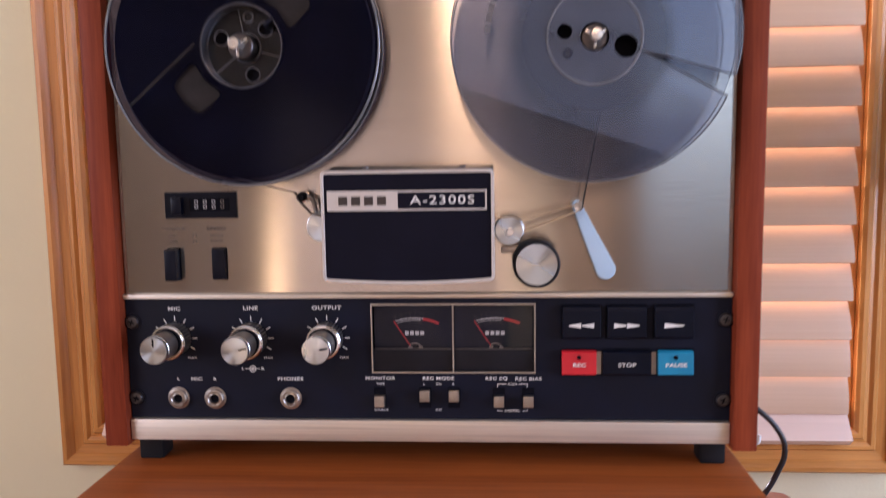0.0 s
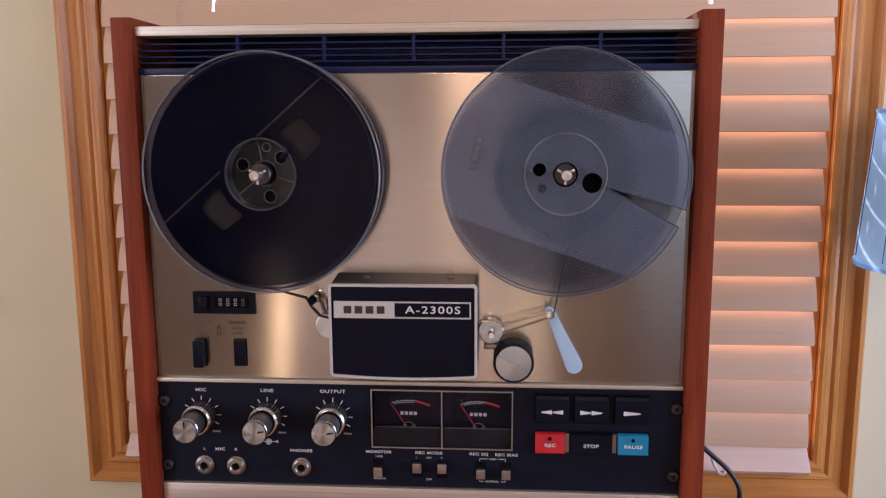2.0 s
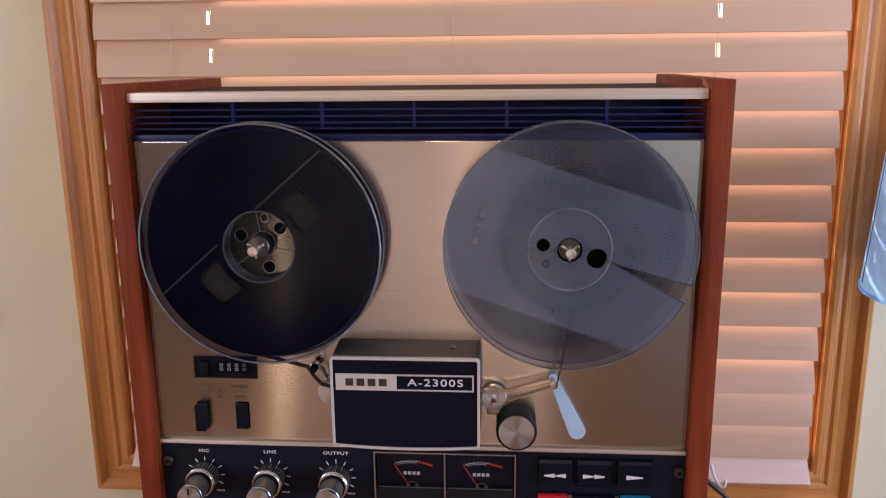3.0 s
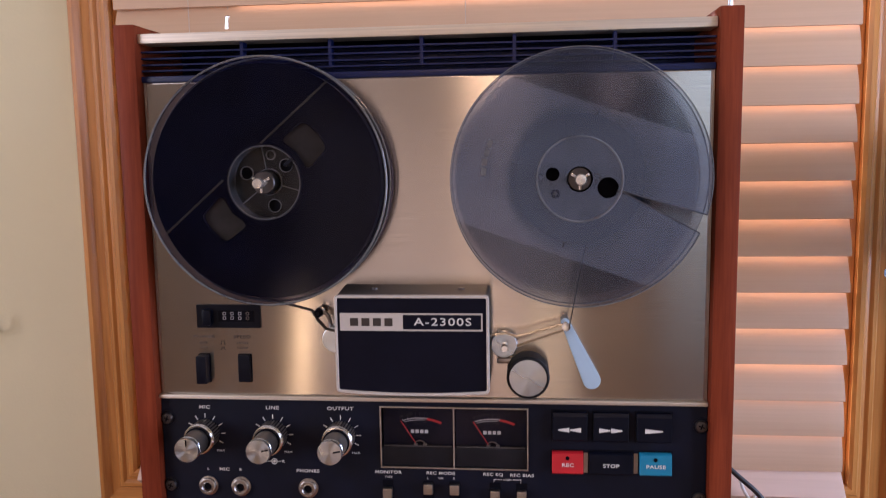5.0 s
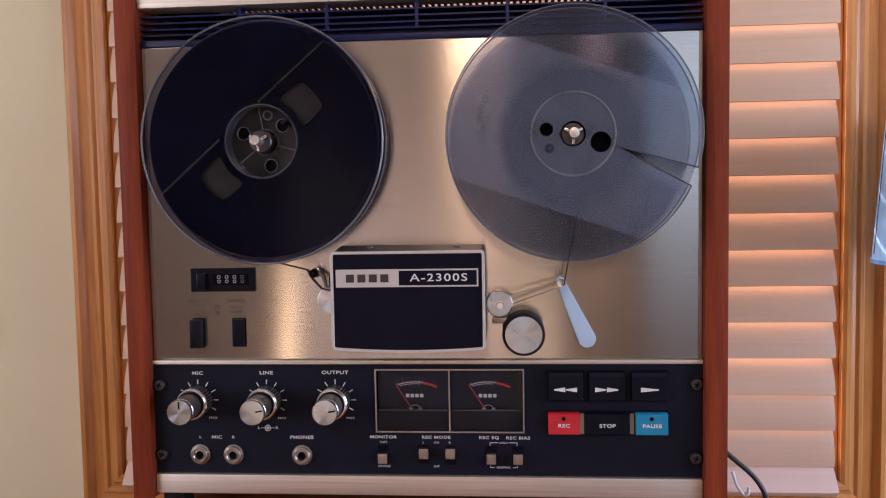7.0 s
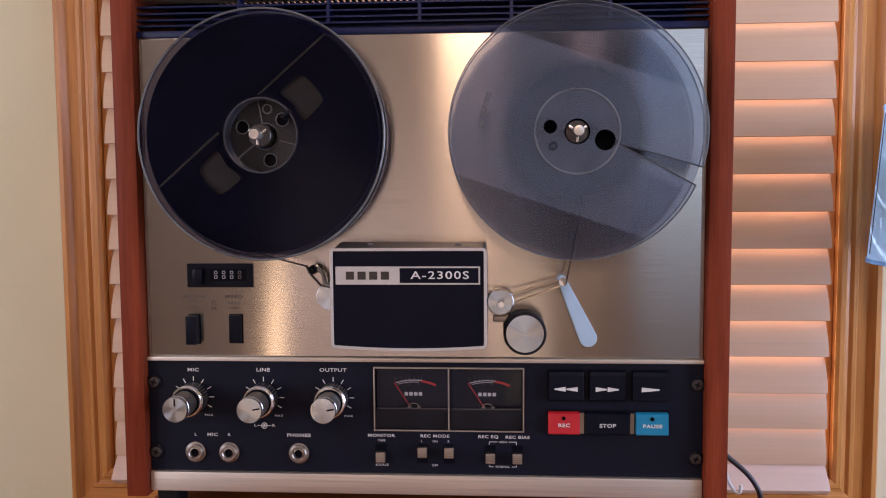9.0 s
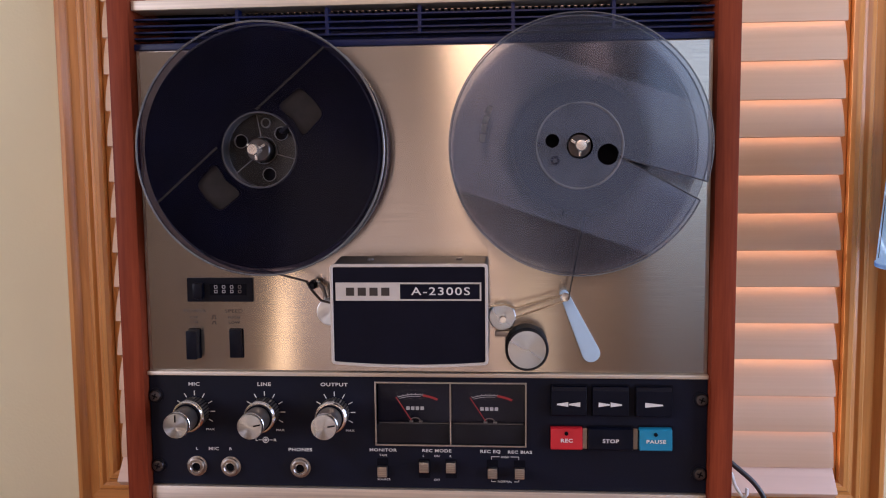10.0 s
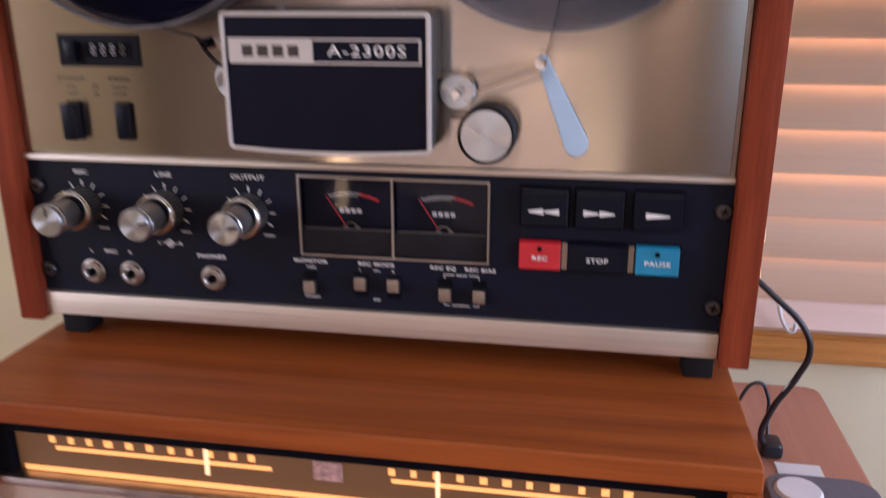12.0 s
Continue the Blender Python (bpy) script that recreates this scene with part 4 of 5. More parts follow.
def screw(x, z):
    s = part("panel_screw", lathe([(0.0046, 0.0), (0.0046, -0.0012), (0.0038, -0.0024), (0.0, -0.0028)], x, z, 28), M_DULL_DARK, deck, "dark cross-head panel screw")
    for a in (20, 110):
        bm = box(-0.0022, 0.0022, -0.0031, -0.0022, -0.00045, 0.00045)
        bmesh.ops.transform(bm, matrix=Matrix.Translation((x, 0, z)) @ Matrix.Rotation(radians(a), 4, "Y"), verts=bm.verts)
        part("slot", bm, M_SLOT, s)
    part("washer", lathe([(0.0060, 0.0), (0.0060, -0.0006), (0.0040, -0.0008)], x, z, 28), M_PLASTIC, s)

def spindle(x, z, parent):
    bm = lathe([(0.0082, -0.010), (0.0082, -0.0255), (0.0076, -0.0262), (0, -0.0262)], x, z, 40)
    s = part("reel_spindle", bm, M_DULL_DARK, parent, "steel reel spindle with a clamp")
    for i in range(3):
        a = 2 * math.pi * i / 3 + 0.5
        b = box(0.002, 0.0072, -0.0315, -0.0250, -0.0009, 0.0009, 0.0003)
        bmesh.ops.transform(b, matrix=Matrix.Translation((x, 0, z)) @ Matrix.Rotation(-a, 4, "Y"), verts=b.verts)
        part("clamp_wing", b, M_CHROME, s)
    part("spindle_tip", lathe([(0.0028, -0.024), (0.0028, -0.0355), (0.0038, -0.0362), (0.0041, -0.0385), (0.0034, -0.0404), (0, -0.0408)], x, z, 28), M_IVORY_METAL, s, "polished spindle tip")
    part("turntable", lathe([(0.030, 0.0), (0.030, -0.0085), (0.029, -0.0095), (0, -0.0095)], x, z, 48), M_PLASTIC, s)

def transport():
    # capstan pin with its disc
    d = part("guide_roller", lathe([(0.0098, -0.003), (0.0098, -0.0085), (0.0092, -0.0092), (0.0, -0.0092)], 0.0605, 1.0890, 44), M_TURNED, deck, "turned aluminium capstan disc")
    uv_round(d, 0.0605, 1.0890)
    part("capstan", lathe([(0.0025, -0.0092), (0.0025, -0.0190), (0.0022, -0.0196), (0, -0.0196)], 0.0611, 1.0886, 24), M_CHROME, d)
    d = part("guide_roller", lathe([(0.0100, -0.003), (0.0100, -0.0125), (0.0095, -0.0132), (0.0, -0.0132)], -0.0648, 1.0930, 44), M_TURNED, deck, "turned aluminium guide roller")
    uv_round(d, -0.0648, 1.0930)
    # pinch roller
    p = part("pinch_roller", lathe([(0.0150, -0.0010), (0.0155, -0.0030), (0.0155, -0.0205), (0.0148, -0.0214), (0.0135, -0.0214)], 0.0780, 1.0678, 56), M_RUBBER, deck, "black rubber pinch roller with silver cap")
    c = part("cap", lathe([(0.0136, -0.0205), (0.0134, -0.0220), (0.007, -0.0221), (0, -0.0221)], 0.0780, 1.0678, 56), M_TURNED, p, "turned silver cap")
    uv_round(c, 0.0780, 1.0678)
    part("pinch_bracket", box(0.055, 0.077, -0.004, -0.0005, 1.0735, 1.0775, 0.0008), M_DULL, deck)
    # tension arm
    a, b = Vector((0.1052, 0, 1.1050)), Vector((0.1247, 0, 1.0620))
    dv = (b - a).normalized()
    s = Vector((-dv.z, 0, dv.x))
    ring = []
    n = 12
    for i in range(n + 1):
        t = math.pi * i / n
        v = b + s * 0.0066 * math.cos(t) + dv * 0.0066 * math.sin(t)
        ring.append((v.x, v.z))
    for i in range(n + 1):
        t = math.pi * i / n
        v = a - s * 0.0031 * math.cos(t) - dv * 0.0031 * math.sin(t)
        ring.append((v.x, v.z))
    lever = plate("tension_arm", [ring], -0.0058, -0.0038, M_LEVER, deck, "pale aluminium tape tension arm", 0.0005)
    part("arm_pin", lathe([(0.0019, -0.0058), (0.0019, -0.0190), (0.0030, -0.0194), (0.0030, -0.0205), (0, -0.0207)], a.x, a.z, 24), M_CHROME, lever)
    part("arm_pivot", lathe([(0.0035, 0.0), (0.0035, -0.0040)], b.x, b.z, 24), M_DULL, lever)
    # the other guide, at the supply side
    g = tube("guide_arm", [(-0.0768, -0.010, 1.1130), (-0.0725, -0.009, 1.1120), (-0.0700, -0.008, 1.1065), (-0.0695, -0.006, 1.0980)], 0.0016, M_DULL, deck, "bent steel tape guide")
    part("guide_tip", lathe([(0.0030, -0.004), (0.0030, -0.0175), (0.0022, -0.0190), (0, -0.0192)], -0.0770, 1.1128, 24), M_PLASTIC, g)
    part("guide_collar", lathe([(0.0036, -0.0060), (0.0036, -0.0100), (0.0030, -0.0104)], -0.0770, 1.1128, 24), M_CHROME, g)
    for x, z in SPINDLES:
        spindle(x, z, deck)


def control_words():
    y = -0.0002
    for tx, x, z, h in (("MIC", -0.1742, 1.0353, 0.0026), ("LINE", -0.1197, 1.0356, 0.0026), ("OUTPUT", -0.0660, 1.0358, 0.0026), ("L", -0.1737, 0.9853, 0.0019), ("MIC", -0.1605, 0.9853, 0.0024),
                        ("R", -0.1474, 0.9853, 0.0019), ("PHONES", -0.0932, 0.9855, 0.0024), ("L", -0.1268, 0.9928, 0.0019), ("R", -0.1126, 0.9928, 0.0019), ("MONITOR", -0.0297, 0.9862, 0.0022),
                        ("TAPE", -0.0295, 0.9823, 0.0016), ("SOURCE", -0.0293, 0.9637, 0.0016), ("REC MODE", 0.0110, 0.9862, 0.0022), ("L", 0.0010, 0.9822, 0.0016), ("ON", 0.0111, 0.9822, 0.0016),
                        ("R", 0.0213, 0.9822, 0.0016), ("OFF", 0.0110, 0.9638, 0.0016), ("REC EQ", 0.0512, 0.9862, 0.0022), ("REC BIAS", 0.0732, 0.9860, 0.0022), ("HIGH", 0.0622, 0.9822, 0.0016), ("NORMAL", 0.0620, 0.9634, 0.0016)):
        words(tx, x, z, h, M_WHITE, deck, y, 1.35 if h > 0.0018 else 1.08, 0.00005 if h > 0.0018 else 0.0)
    for x0, x1, z0, z1 in ((0.0518, 0.0580, 0.9822, 0.9826), (0.0664, 0.0726, 0.9822, 0.9826), (0.0518, 0.0522, 0.9802, 0.9826), (0.0722, 0.0726, 0.9802, 0.9826),
                           (0.0518, 0.0552, 0.9632, 0.9636), (0.0690, 0.0726, 0.9632, 0.9636), (0.0518, 0.0522, 0.9632, 0.9648), (0.0722, 0.0726, 0.9632, 0.9648), (-0.1252, -0.1142, 0.9926, 0.9930)):
        part("print_line", box(x0, x1, y - 0.0001, y + 0.0003, z0, z1), M_WHITE, deck)
    plate("print_ring", [circle(-0.1197, 0.9928, 0.0024, 28), circle(-0.1197, 0.9928, 0.0018, 28)], y - 0.0003, y + 0.0003, M_WHITE, deck)
    plate("print_dot", [circle(-0.1197, 0.9928, 0.0011, 20)], y - 0.0003, y + 0.0003, M_WHITE, deck)
    for tx, x, z, h, m in (("POWER", -0.1715, 1.0912, 0.0024, M_FADED), ("SPEED", -0.1412, 1.0912, 0.0024, M_INK), ("OFF", -0.1722, 1.0864, 0.0018, M_FADED), ("ON", -0.1720, 1.0826, 0.0018, M_FADED), ("HIGH", -0.1412, 1.0864, 0.0018, M_FADED), ("LOW", -0.1412, 1.0826, 0.0018, M_INK)):
        words(tx, x, z, h, m, deck, y, 1.4)
    for z, k in ((1.0856, 0.0026), (1.0816, 0.0018)):
        plate("symbol", [[(-0.1588, z), (-0.1578, z), (-0.1578, z + k), (-0.1555, z + k), (-0.1555, z), (-0.1545, z), (-0.1545, z - 0.0003), (-0.1558, z - 0.0003), (-0.1558, z + k - 0.0003), (-0.1575, z + k - 0.0003), (-0.1575, z - 0.0003), (-0.1588, z - 0.0003)]], y - 0.0001, y + 0.0002, M_INK, deck)


deck_body()
grille()
head_cover()
counter()
rocker(-0.1760, -0.1678, 1.0560, 1.0775, 0.0085)
rocker(-0.1444, -0.1350, 1.0565, 1.0775, 0.0035)
knob(-0.1742, 1.0145, 90, "chrome microphone level knob")
knob(-0.1197, 1.0145, 12, "chrome line level knob")
knob(-0.0660, 1.0148, 10, "chrome output level knob")
for jx in (-0.1740, -0.1475, -0.0932):
    jack(jx, 0.9718)
plate("meter_frame", [rect(-0.0352, 0.0782, 0.9900, 1.0386), rect(-0.0341, 0.0211, 0.9911, 1.0375), rect(0.0222, 0.0771, 0.9911, 1.0375)], -0.0014, 0.0008, M_ALU_PLAIN, deck, "thin bright frame round both meters", 0.0002)
meter(-0.0338, 0.0208)
meter(0.0225, 0.0768)
slide(-0.0300, 0.9690, False, 0.9722)
slide(0.0016, 0.9730, True, 0.9722)
slide(0.0218, 0.9730, True, 0.9722)
slide(0.0528, 0.9692, False, 0.9722)
slide(0.0730, 0.9692, False, 0.9722)
keys()
for sx, sz in ((-0.2045, 1.0262), (0.2050, 1.0272), (-0.2045, 0.9718), (0.2045, 0.9720)):
    screw(sx, sz)
transport()
control_words()
NARROW = Matrix.Translation((0.0006, 0, 0)) @ Matrix.Diagonal((0.9925, 1, 1, 1))
for ob in deck.children_recursive:
    ob.data.transform(NARROW)


# ---- reels and tape ----
FRONT, REAR = -0.0290, -0.0160


def wedge(cx, cz, a0, a1, r0, r1, n=8):
    out = [(cx + r1 * math.cos(radians(a0 + (a1 - a0) * i / n)), cz + r1 * math.sin(radians(a0 + (a1 - a0) * i / n))) for i in range(n + 1)]
    return out + [(cx + r0 * math.cos(radians(a1 + (a0 - a1) * i / n)), cz + r0 * math.sin(radians(a1 + (a0 - a1) * i / n))) for i in range(n + 1)]


def soften(ring, r=0.0035, n=4):
    """Round the sharp corners of a ring."""
    out = []
    m = len(ring)
    for i in range(m):
        p, a, b = Vector(ring[i]), Vector(ring[i - 1]), Vector(ring[(i + 1) % m])
        u, v = a - p, b - p
        if u.angle(v) > radians(150):
            out.append(tuple(p))
            continue
        e, f = p + u.normalized() * min(r, u.length * 0.9), p + v.normalized() * min(r, v.length * 0.9)
        for k in range(n + 1):
            t = k / n
            q = e * (1 - t) ** 2 + p * 2 * t * (1 - t) + f * t * t
            out.append(tuple(q))
    return out


def window_ring(cx, cz, deg):
    """A rounded cut-out in a flange, out along an angle."""
    base = [(0.0290, -0.0150), (0.0515, -0.0133), (0.0528, 0.0), (0.0515, 0.0133), (0.0290, 0.0150), (0.0318, 0.0)]
    a = radians(deg)
    return soften([(cx + u * math.cos(a) - v * math.sin(a), cz + u * math.sin(a) + v * math.cos(a)) for u, v in base], 0.0052)


def full_reel():
    cx, cz = (NARROW @ Vector((SPINDLES[0][0], 0, 0))).x + 0.0006, SPINDLES[0][1]
    front, rear, hubf = -0.0268, -0.0115, -0.0142
    reel = thing("tape_reel", (cx, rear, cz - 0.089), "dark smoke plastic tape reel wound nearly full, on the deck", "tape reel")
    cut = [window_ring(cx, cz, 41), window_ring(cx, cz, 221)]
    spots = [(cx + 0.0176 * math.cos(radians(a)), cz + 0.0176 * math.sin(radians(a))) for a in (42, 158, 282)]
    sheet("front_flange", [circle(cx, cz, 0.0886, 128)] + cut + [circle(cx, cz, 0.0268, 64)], front, front + 0.0012, M_SMOKE, reel)
    sheet("rear_flange", [circle(cx, cz, 0.0886, 128), circle(cx, cz, 0.0089, 32)], rear, rear + 0.0012, M_SMOKE, reel)
    for y in (front, rear):
        part("rim", lathe([(0.0876, y - 0.0004), (0.0884, y - 0.0010), (0.0890, y - 0.0004), (0.0890, y + 0.0014), (0.0876, y + 0.0014), (0.0876, y - 0.0004)], cx, cz, 128), M_CLEAR_EDGE, reel)
    part("tape_pack", lathe([(0.0270, front + 0.0030), (0.0832, front + 0.0030), (0.0838, front + 0.0034), (0.0838, rear - 0.0012), (0.0270, rear - 0.0012)], cx, cz, 128), M_TAPE, reel, "dark brown-black wound tape")
    for c in cut:
        mx, mz = sum(p[0] for p in c) / len(c), sum(p[1] for p in c) / len(c)
        plate("window_edge", [c, [((x - mx) * 0.955 + mx, (z - mz) * 0.955 + mz) for x, z in c]], front - 0.0004, front + 0.0020, M_SMOKE, reel)
        plate("tape_window", [c], front + 0.0022, front + 0.0029, M_TAPE_BROWN, reel, "bare tape seen through a cut-out")
    part("hub", lathe([(0.0268, front + 0.0002), (0.0268, rear), (0.0258, rear), (0.0258, front + 0.0002), (0.0268, front + 0.0002)], cx, cz, 64), M_PLASTIC_EDGE, reel)
    plate("hub_disc", [circle(cx, cz, 0.0260, 64)] + [circle(x, z, 0.0045, 28) for x, z in spots] + [circle(cx, cz, 0.0086, 32)], hubf, hubf + 0.0012, M_SMOKE_HUB, reel, "smoky hub disc with three holes")
    # Near-black floor gives the hub's holes their inner shade.
    part("hub_floor", lathe([(0.0258, rear - 0.001), (0.0, rear - 0.001)], cx, cz, 48), M_SLOT, reel)
    part("hub_ring", lathe([(0.0255, hubf), (0.0258, hubf - 0.0016), (0.0268, hubf - 0.0016), (0.0270, hubf)], cx, cz, 72), M_HUB_EDGE, reel)
    part("hub_ring", lathe([(0.0088, hubf), (0.0092, hubf - 0.0012), (0.0097, hubf - 0.0012), (0.0100, hubf)], cx, cz, 48), M_HUB_EDGE, reel)
    for x, z in spots:
        part("hole_ring", lathe([(0.0044, hubf + 0.001), (0.0044, hubf - 0.0010), (0.0050, hubf - 0.0010), (0.0051, hubf)], x, z, 28), M_HUB_EDGE, reel)
    part("boss", lathe([(0.0026, hubf), (0.0028, hubf - 0.0012), (0.0036, hubf - 0.0012), (0.0039, hubf)], cx + 0.0020, cz + 0.0195, 24), M_HUB_EDGE, reel)
    bm = box(0.0195, 0.0275, front - 0.0008, hubf, -0.0011, 0.0011, 0.0003)
    bmesh.ops.transform(bm, matrix=Matrix.Translation((cx, 0, cz)) @ Matrix.Rotation(-radians(38), 4, "Y"), verts=bm.verts)
    part("catch", bm, M_PLASTIC, reel)
    for a in (100, 218, 344):
        bm = box(0.0098, 0.0256, hubf - 0.0009, hubf, -0.0004, 0.0004)
        bmesh.ops.transform(bm, matrix=Matrix.Translation((cx, 0, cz)) @ Matrix.Rotation(-radians(a), 4, "Y"), verts=bm.verts)
        part("spoke", bm, M_HUB_EDGE, reel)
    # raised ribs that run off the hub
    for p, q in (((-0.001, 0.028), (0.048, 0.070)), ((-0.030, 0.002), (-0.074, -0.036))):
        d = Vector((q[0] - p[0], 0, q[1] - p[1]))
        bm = box(0, d.length, front - 0.0004, front, -0.0008, 0.0008)
        bmesh.ops.transform(bm, matrix=Matrix.Translation((cx + p[0], 0, cz + p[1])) @ Matrix.Rotation(-math.atan2(d.z, d.x), 4, "Y"), verts=bm.verts)
        part("rib", bm, M_RIB, reel)


def clear_reel():
    cx, cz = (NARROW @ Vector((SPINDLES[1][0], 0, 0))).x, SPINDLES[1][1]
    reel = thing("tape_reel", (cx, REAR, cz - 0.089), "clear scuffed plastic take-up reel with a little tape, on the deck", "tape reel")
    a0, a1 = radians(-16.4), radians(-25.0)
    # the outline is broken by the threading slot
    outline = [(cx + 0.0889 * math.cos(t), cz + 0.0889 * math.sin(t)) for t in [a0 + (2 * math.pi - (a0 - a1)) * i / 140 for i in range(141)]]
    tip = [(cx + 0.0262, cz - 0.0084), (cx + 0.0265, cz - 0.0074)]
    outline = outline + tip
    holes = [circle(cx - 0.0185, cz + 0.0035, 0.0047, 28), circle(cx + 0.0190, cz - 0.0060, 0.0072, 32), circle(cx, cz, 0.0089, 32)]
    sheet("front_flange", [outline] + holes, FRONT, FRONT + 0.0012, banded_flange(cx, cz), reel, "clear flange with a paler band across it")
    sheet("rear_flange", [circle(cx, cz, 0.0889, 140)] + holes, REAR, REAR + 0.0012, M_CLEAR, reel)
    n = 140
    for y in (FRONT, REAR):
        bm = bmesh.new()
        sec = [(0.0884, y - 0.0003), (0.0891, y - 0.0003), (0.0891, y + 0.0014), (0.0884, y + 0.0014)]
        rows = [[bm.verts.new((cx + r * math.cos(t), yy, cz + r * math.sin(t))) for r, yy in sec] for t in [a0 + (2 * math.pi - (a0 - a1)) * i / n for i in range(n + 1)]]
        for p, q in zip(rows, rows[1:]):
            for i in range(4):
                bm.faces.new((p[i], p[(i + 1) % 4], q[(i + 1) % 4], q[i]))
        part("rim", bm, M_CLEAR_EDGE, reel)
    part("tape_pack", lathe([(0.0295, FRONT + 0.0040), (0.0420, FRONT + 0.0040), (0.0530, FRONT + 0.0046), (0.0535, REAR - 0.0014), (0.0295, REAR - 0.0014)], cx, cz, 96), uneven_pack(cx, cz), reel, "thin pack of wound tape")
    part("hub", lathe([(0.0295, FRONT + 0.0014), (0.0295, REAR), (0.0280, REAR), (0.0280, FRONT + 0.0014)], cx, cz, 72), M_GREY_HUB, reel)
    plate("hub_disc", [circle(cx, cz, 0.0282, 72)] + holes, FRONT + 0.0016, FRONT + 0.0026, M_HUB, reel, "grey hub disc with holes")
    # The floor's black colour stands for the shade inside the holes.
    part("hub_floor", lathe([(0.0280, REAR - 0.001), (0.0, REAR - 0.001)], cx, cz, 48), M_SLOT, reel)
    part("hub_ring", lathe([(0.0283, FRONT), (0.0287, FRONT - 0.0006), (0.0294, FRONT - 0.0006), (0.0298, FRONT)], cx, cz, 72), M_CLEAR_EDGE, reel)
    part("boss", lathe([(0.0014, FRONT), (0.0016, FRONT - 0.0010), (0.0028, FRONT - 0.0010), (0.0031, FRONT)], cx - 0.0165, cz - 0.0098, 24), M_CLEAR, reel)
    for a, r0, mat in ((a0, 0.0270, M_PLASTIC_EDGE), (a1, 0.0270, M_PLASTIC_EDGE)):
        p = Vector((0.0268, 0, -0.0080))
        q = Vector((0.0886 * math.cos(a), 0, 0.0886 * math.sin(a)))
        d = q - p
        bm = box(0, d.length, FRONT - 0.0003, FRONT + 0.0015, -0.00045, 0.00045)
        bmesh.ops.transform(bm, matrix=Matrix.Translation((cx + p.x, 0, cz + p.z)) @ Matrix.Rotation(-math.atan2(d.z, d.x), 4, "Y"), verts=bm.verts)
        part("slot_edge", bm, mat, reel, "dark edge of the threading slot")
    # moulded maker's mark on the flange, as plain shapes
    for i in range(4):
        a = radians(158 + i * 5.6)
        bm = box(-0.0026, 0.0026, FRONT - 0.0002, FRONT, -0.0018, 0.0018)
        bmesh.ops.transform(bm, matrix=Matrix.Translation((cx + 0.066 * math.cos(a), 0, cz + 0.066 * math.sin(a))) @ Matrix.Rotation(-(a + math.pi / 2), 4, "Y"), verts=bm.verts)
        part("mark", bm, M_CLEAR_EDGE, reel)
    for a in (75, 165, 256):
        t = radians(a)
        bm = box(0.043, 0.048, FRONT - 0.0003, FRONT, -0.0003, 0.0003)
        bmesh.ops.transform(bm, matrix=Matrix.Translation((cx, 0, cz)) @ Matrix.Rotation(-t, 4, "Y"), verts=bm.verts)
        part("tick", bm, M_PLASTIC_EDGE, reel)

def ribbon(points, y0, y1, parent, name, mat):
    """A thin tape through points of (x, z), y0 to y1 wide."""
    bm = bmesh.new()
    t = 0.00018
    rows = []
    for i, p in enumerate(points):
        a, b = Vector(points[max(0, i - 1)]), Vector(points[min(len(points) - 1, i + 1)])
        d = (b - a).normalized()
        nx, nz = -d.y * t, d.x * t
        rows.append([bm.verts.new(v) for v in ((p[0] - nx, y0, p[1] - nz), (p[0] + nx, y0, p[1] + nz), (p[0] + nx, y1, p[1] + nz), (p[0] - nx, y1, p[1] - nz))])
    for p, q in zip(rows, rows[1:]):
        for i in range(4):
            bm.faces.new((p[i], p[(i + 1) % 4], q[(i + 1) % 4], q[i]))
    bm.faces.new(rows[0])
    bm.faces.new(rows[-1])
    return part(name, bm, mat, parent)


def tape():
    t = thing("tape", (0.02, -0.016, 1.09), "thin brown recording tape threaded between the reels", "tape")
    y0, y1 = -0.0215, -0.0152
    cx, cz = SPINDLES[0]
    ribbon([(cx + 0.0838 * math.cos(radians(-96)), cz + 0.0838 * math.sin(radians(-96))), (-0.0790, 1.1160), (-0.0755, 1.1095), (-0.0690, 1.1022), (-0.0560, 1.0990)], y0, y1, t, "strand", M_FADED)
    cx, cz = SPINDLES[1]
    ribbon([(0.0480, 1.0965), (0.0625, 1.0985), (0.0700, 1.0960), (0.1028, 1.1052), (0.1044, 1.1052)], -0.0150, -0.0088, t, "strand", M_GLINT_STRAND)
    ribbon([(0.0700, 1.0890), (0.1040, 1.1010), (0.1072, 1.1030)], -0.0150, -0.0088, t, "strand", M_GLINT_STRAND)
    a = radians(-28)
    ribbon([(0.1070, 1.1035), (cx + 0.0500 * math.cos(a) - 0.038, cz + 0.0500 * math.sin(a) - 0.014)], y0, y1, t, "strand", M_TAPE_BROWN)


full_reel()
clear_reel()
tape()


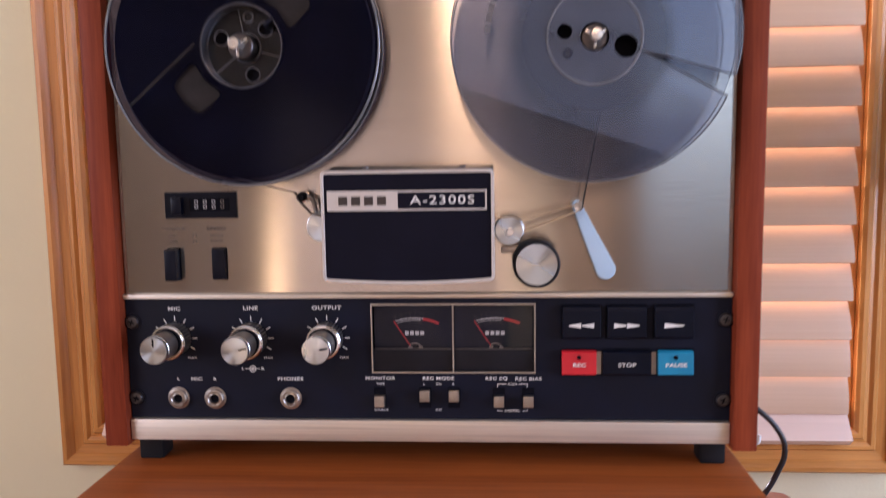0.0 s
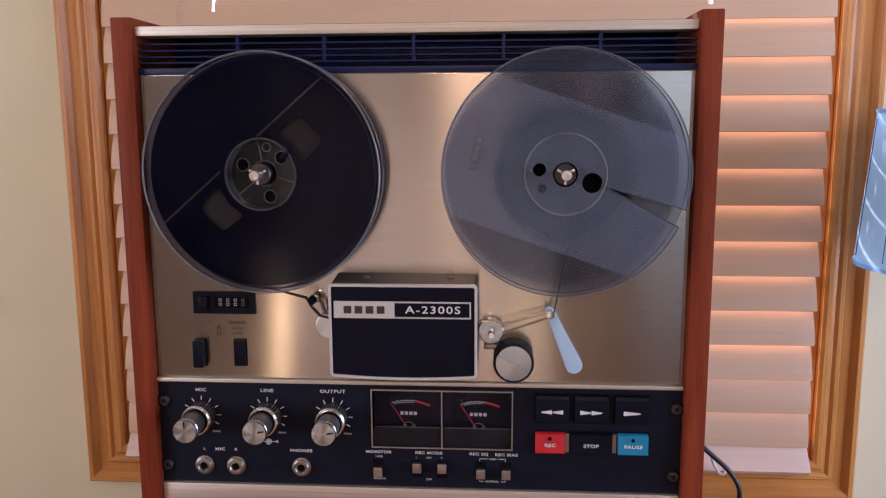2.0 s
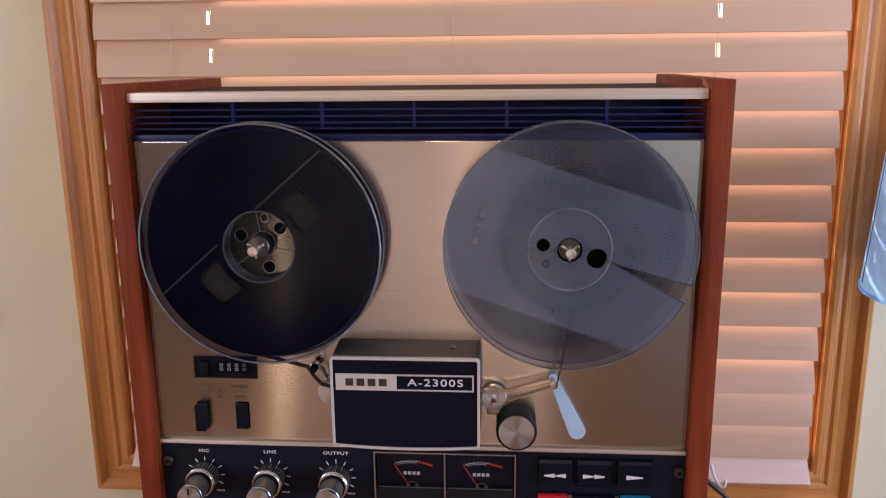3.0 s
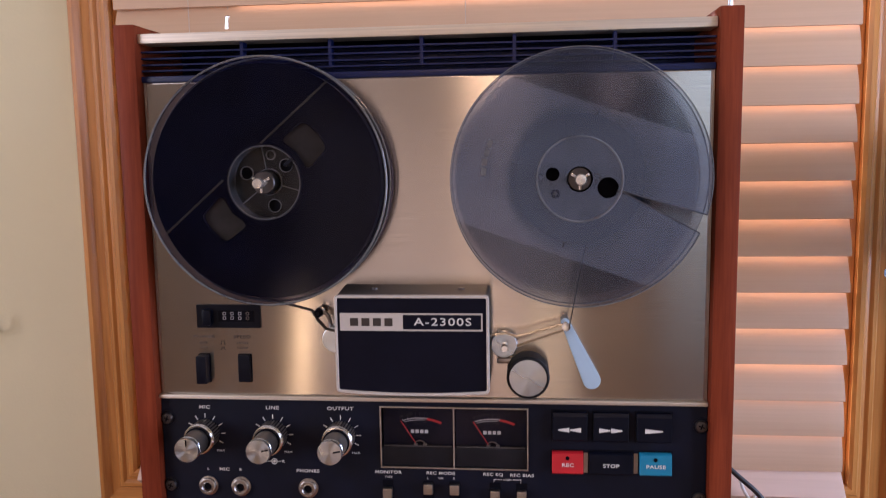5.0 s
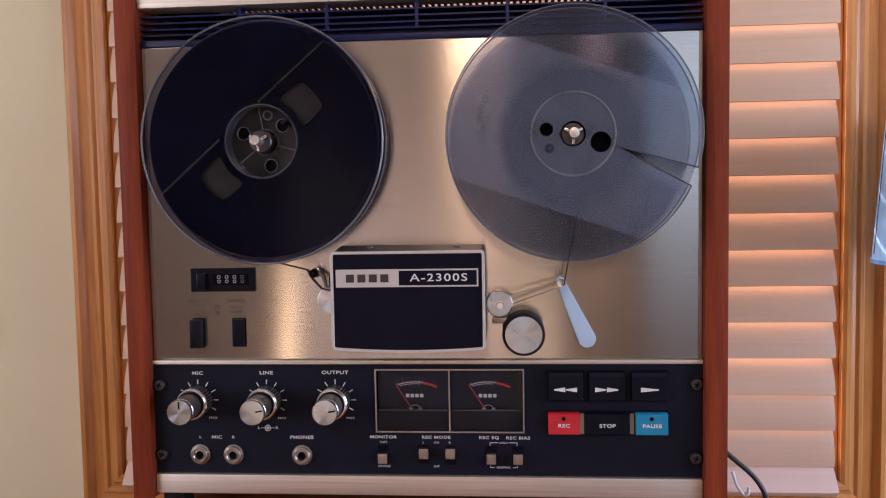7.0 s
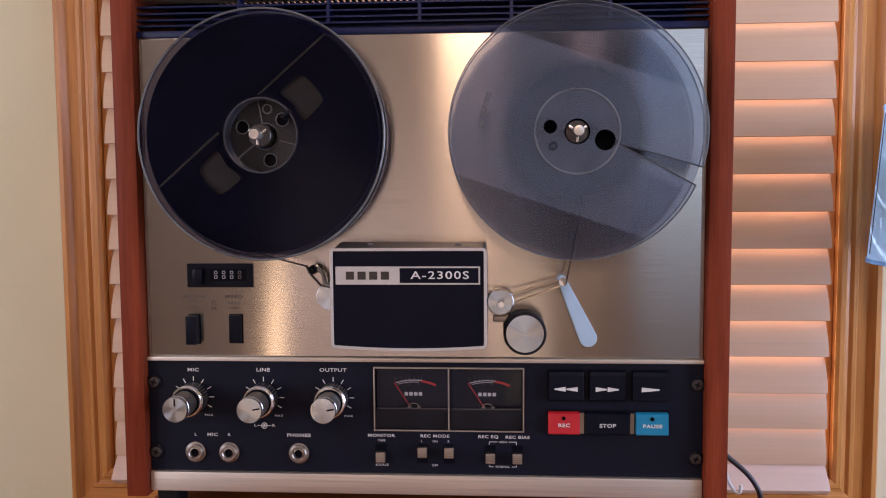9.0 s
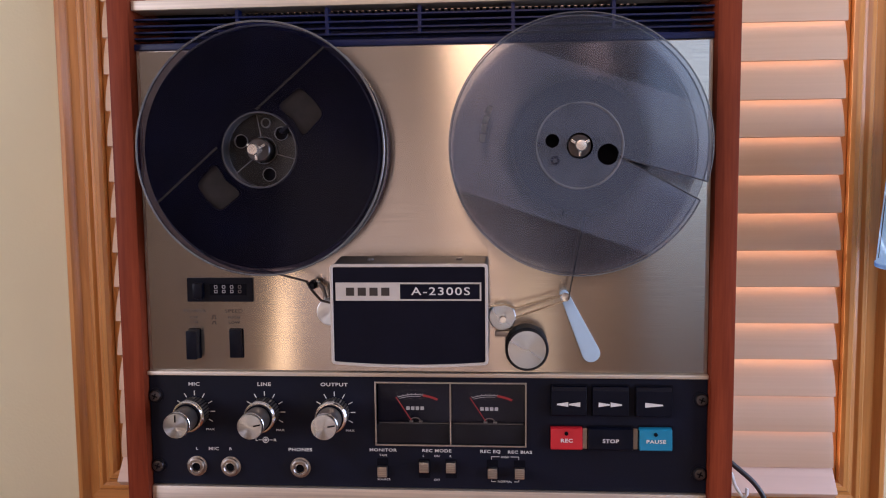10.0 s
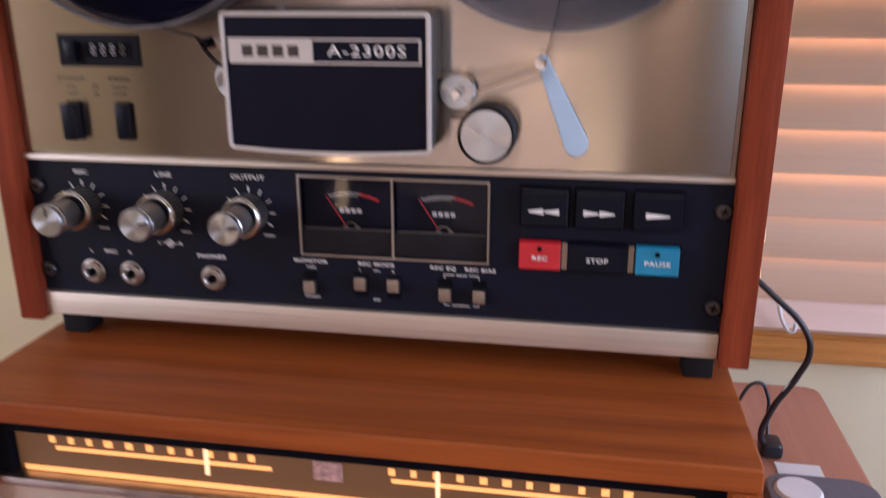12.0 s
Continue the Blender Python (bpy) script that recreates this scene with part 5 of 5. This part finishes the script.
# ---- cables and small things on the desk ----
def cables():
    c = thing("power_cable", (0.31, 0.22, DESK_Z), "black power cable hanging from the deck to the desk", "cable")
    tube("cord", [(0.215, 0.212, 0.950), (0.248, 0.212, 0.934), (0.285, 0.205, 0.906), (0.312, 0.20, 0.878), (0.3165, 0.20, 0.860), (0.310, 0.20, 0.840), (0.293, 0.20, 0.806), (0.290, 0.205, 0.775), (0.299, 0.21, 0.769)], 0.0026, M_CABLE, c)
    part("plug", box(0.290, 0.308, 0.200, 0.222, DESK_Z, DESK_Z + 0.014, 0.005, seg=3), M_CABLE, c, "black moulded plug")
    d = thing("audio_lead", (0.285, 0.24, DESK_Z), "thin dark audio lead looped on the desk", "cable")
    tube("cord", [(0.262, 0.22, DESK_Z + 0.003), (0.274, 0.235, 0.795), (0.290, 0.24, 0.812), (0.299, 0.24, 0.800), (0.300, 0.235, 0.780), (0.300, 0.225, DESK_Z + 0.002)], 0.0016, M_CABLE, d)


cables()
ob = part("paper_slip", box(0.300, 0.336, 0.166, 0.196, DESK_Z, DESK_Z + 0.0012), M_PAPER)
tagged(ob, "small white paper slip lying on the desk", "paper")
dock = thing("puck", (0.325, 0.13, DESK_Z), "dark grey rounded plastic device on the desk", "device")
hang("body", plate_mesh([rounded(0.282, 0.366, 0.075, 0.163, 0.018)], -0.006, 0.006, 0.002), M_GREY, dock)
dock.children[-1].data.transform(Matrix.Translation((0, 0, DESK_Z + 0.006)) @ Matrix(((1, 0, 0, 0), (0, 0, 1, 0), (0, -1, 0, 0), (0, 0, 0, 1))))
part("disc", lathe_z([(0, DESK_Z + 0.0145), (0.016, DESK_Z + 0.0145), (0.018, DESK_Z + 0.012), (0.018, DESK_Z + 0.011)], 0.305, 0.138, 32), M_PAPER, dock, "white round pad")


def floor_lamp():
    cx, cy = 0.5605, 0.288
    l = thing("floor_lamp", (cx, cy, 0.0), "floor lamp with a skylight-tinted fabric shade with twig pattern", "lamp")
    part("base", lathe_z([(0, 0), (0.12, 0), (0.12, 0.012), (0.03, 0.022), (0.012, 0.03), (0, 0.03)], cx, cy), M_BRASS, l)
    part("pole", lathe_z([(0.009, 0.03), (0.009, 1.12), (0, 1.12)], cx, cy, 24), M_BRASS, l)
    z0, z1, r0, r1 = 1.090, 1.256, 0.102, 0.089
    prof = [(r0, z0), (r1, z1)]
    bm = lathe_z([(r0, z0), (r0 * 0.7 + r1 * 0.3, z0 + 0.3 * (z1 - z0)), (r0 * 0.3 + r1 * 0.7, z0 + 0.7 * (z1 - z0)), (r1, z1)], cx, cy, 96)
    shade = part("shade", bm, M_SHADE, l, "skylight-tinted fabric shade")
    for z, r in ((z0, r0), (z1, r1)):
        part("shade_ring", lathe_z([(r - 0.0014, z - 0.002), (r + 0.0012, z - 0.002), (r + 0.0012, z + 0.002), (r - 0.0014, z + 0.002), (r - 0.0014, z - 0.002)], cx, cy, 96), M_SHADE, shade)
    rng = random.Random(3)
    for i in range(11):
        a = 2 * math.pi * i / 11 + rng.uniform(-0.1, 0.1)
        pts = []
        bend = rng.uniform(-0.5, 0.5)
        for k in range(6):
            t = k / 5
            z = z0 + 0.008 + t * (z1 - z0 - 0.016)
            r = r0 + (r1 - r0) * (z - z0) / (z1 - z0) + 0.0006
            b = a + bend * t * t
            pts.append((cx + r * math.cos(b), cy + r * math.sin(b), z))
        tube("twig", pts, 0.00045, M_GREY, shade)
    part("bulb", lathe_z([(0, 1.12), (0.013, 1.12), (0.014, 1.145), (0.030, 1.18), (0.028, 1.205), (0.012, 1.222), (0, 1.224)], cx, cy, 32), M_PAPER, l)


floor_lamp()


def wall_hook():
    h = thing("wall_hook", (-0.652, WALL_Y, 1.0), "small dark bronze hook screwed to the wall", "hook")
    part("backplate", box(-0.659, -0.648, WALL_Y - 0.003, WALL_Y, 0.989, 1.015, 0.001), M_BRASS, h)
    tube("arm", [(-0.653, WALL_Y - 0.002, 0.995), (-0.649, WALL_Y - 0.018, 0.993), (-0.643, WALL_Y - 0.024, 1.003), (-0.640, WALL_Y - 0.022, 1.017)], 0.0020, M_BRASS, h)


wall_hook()
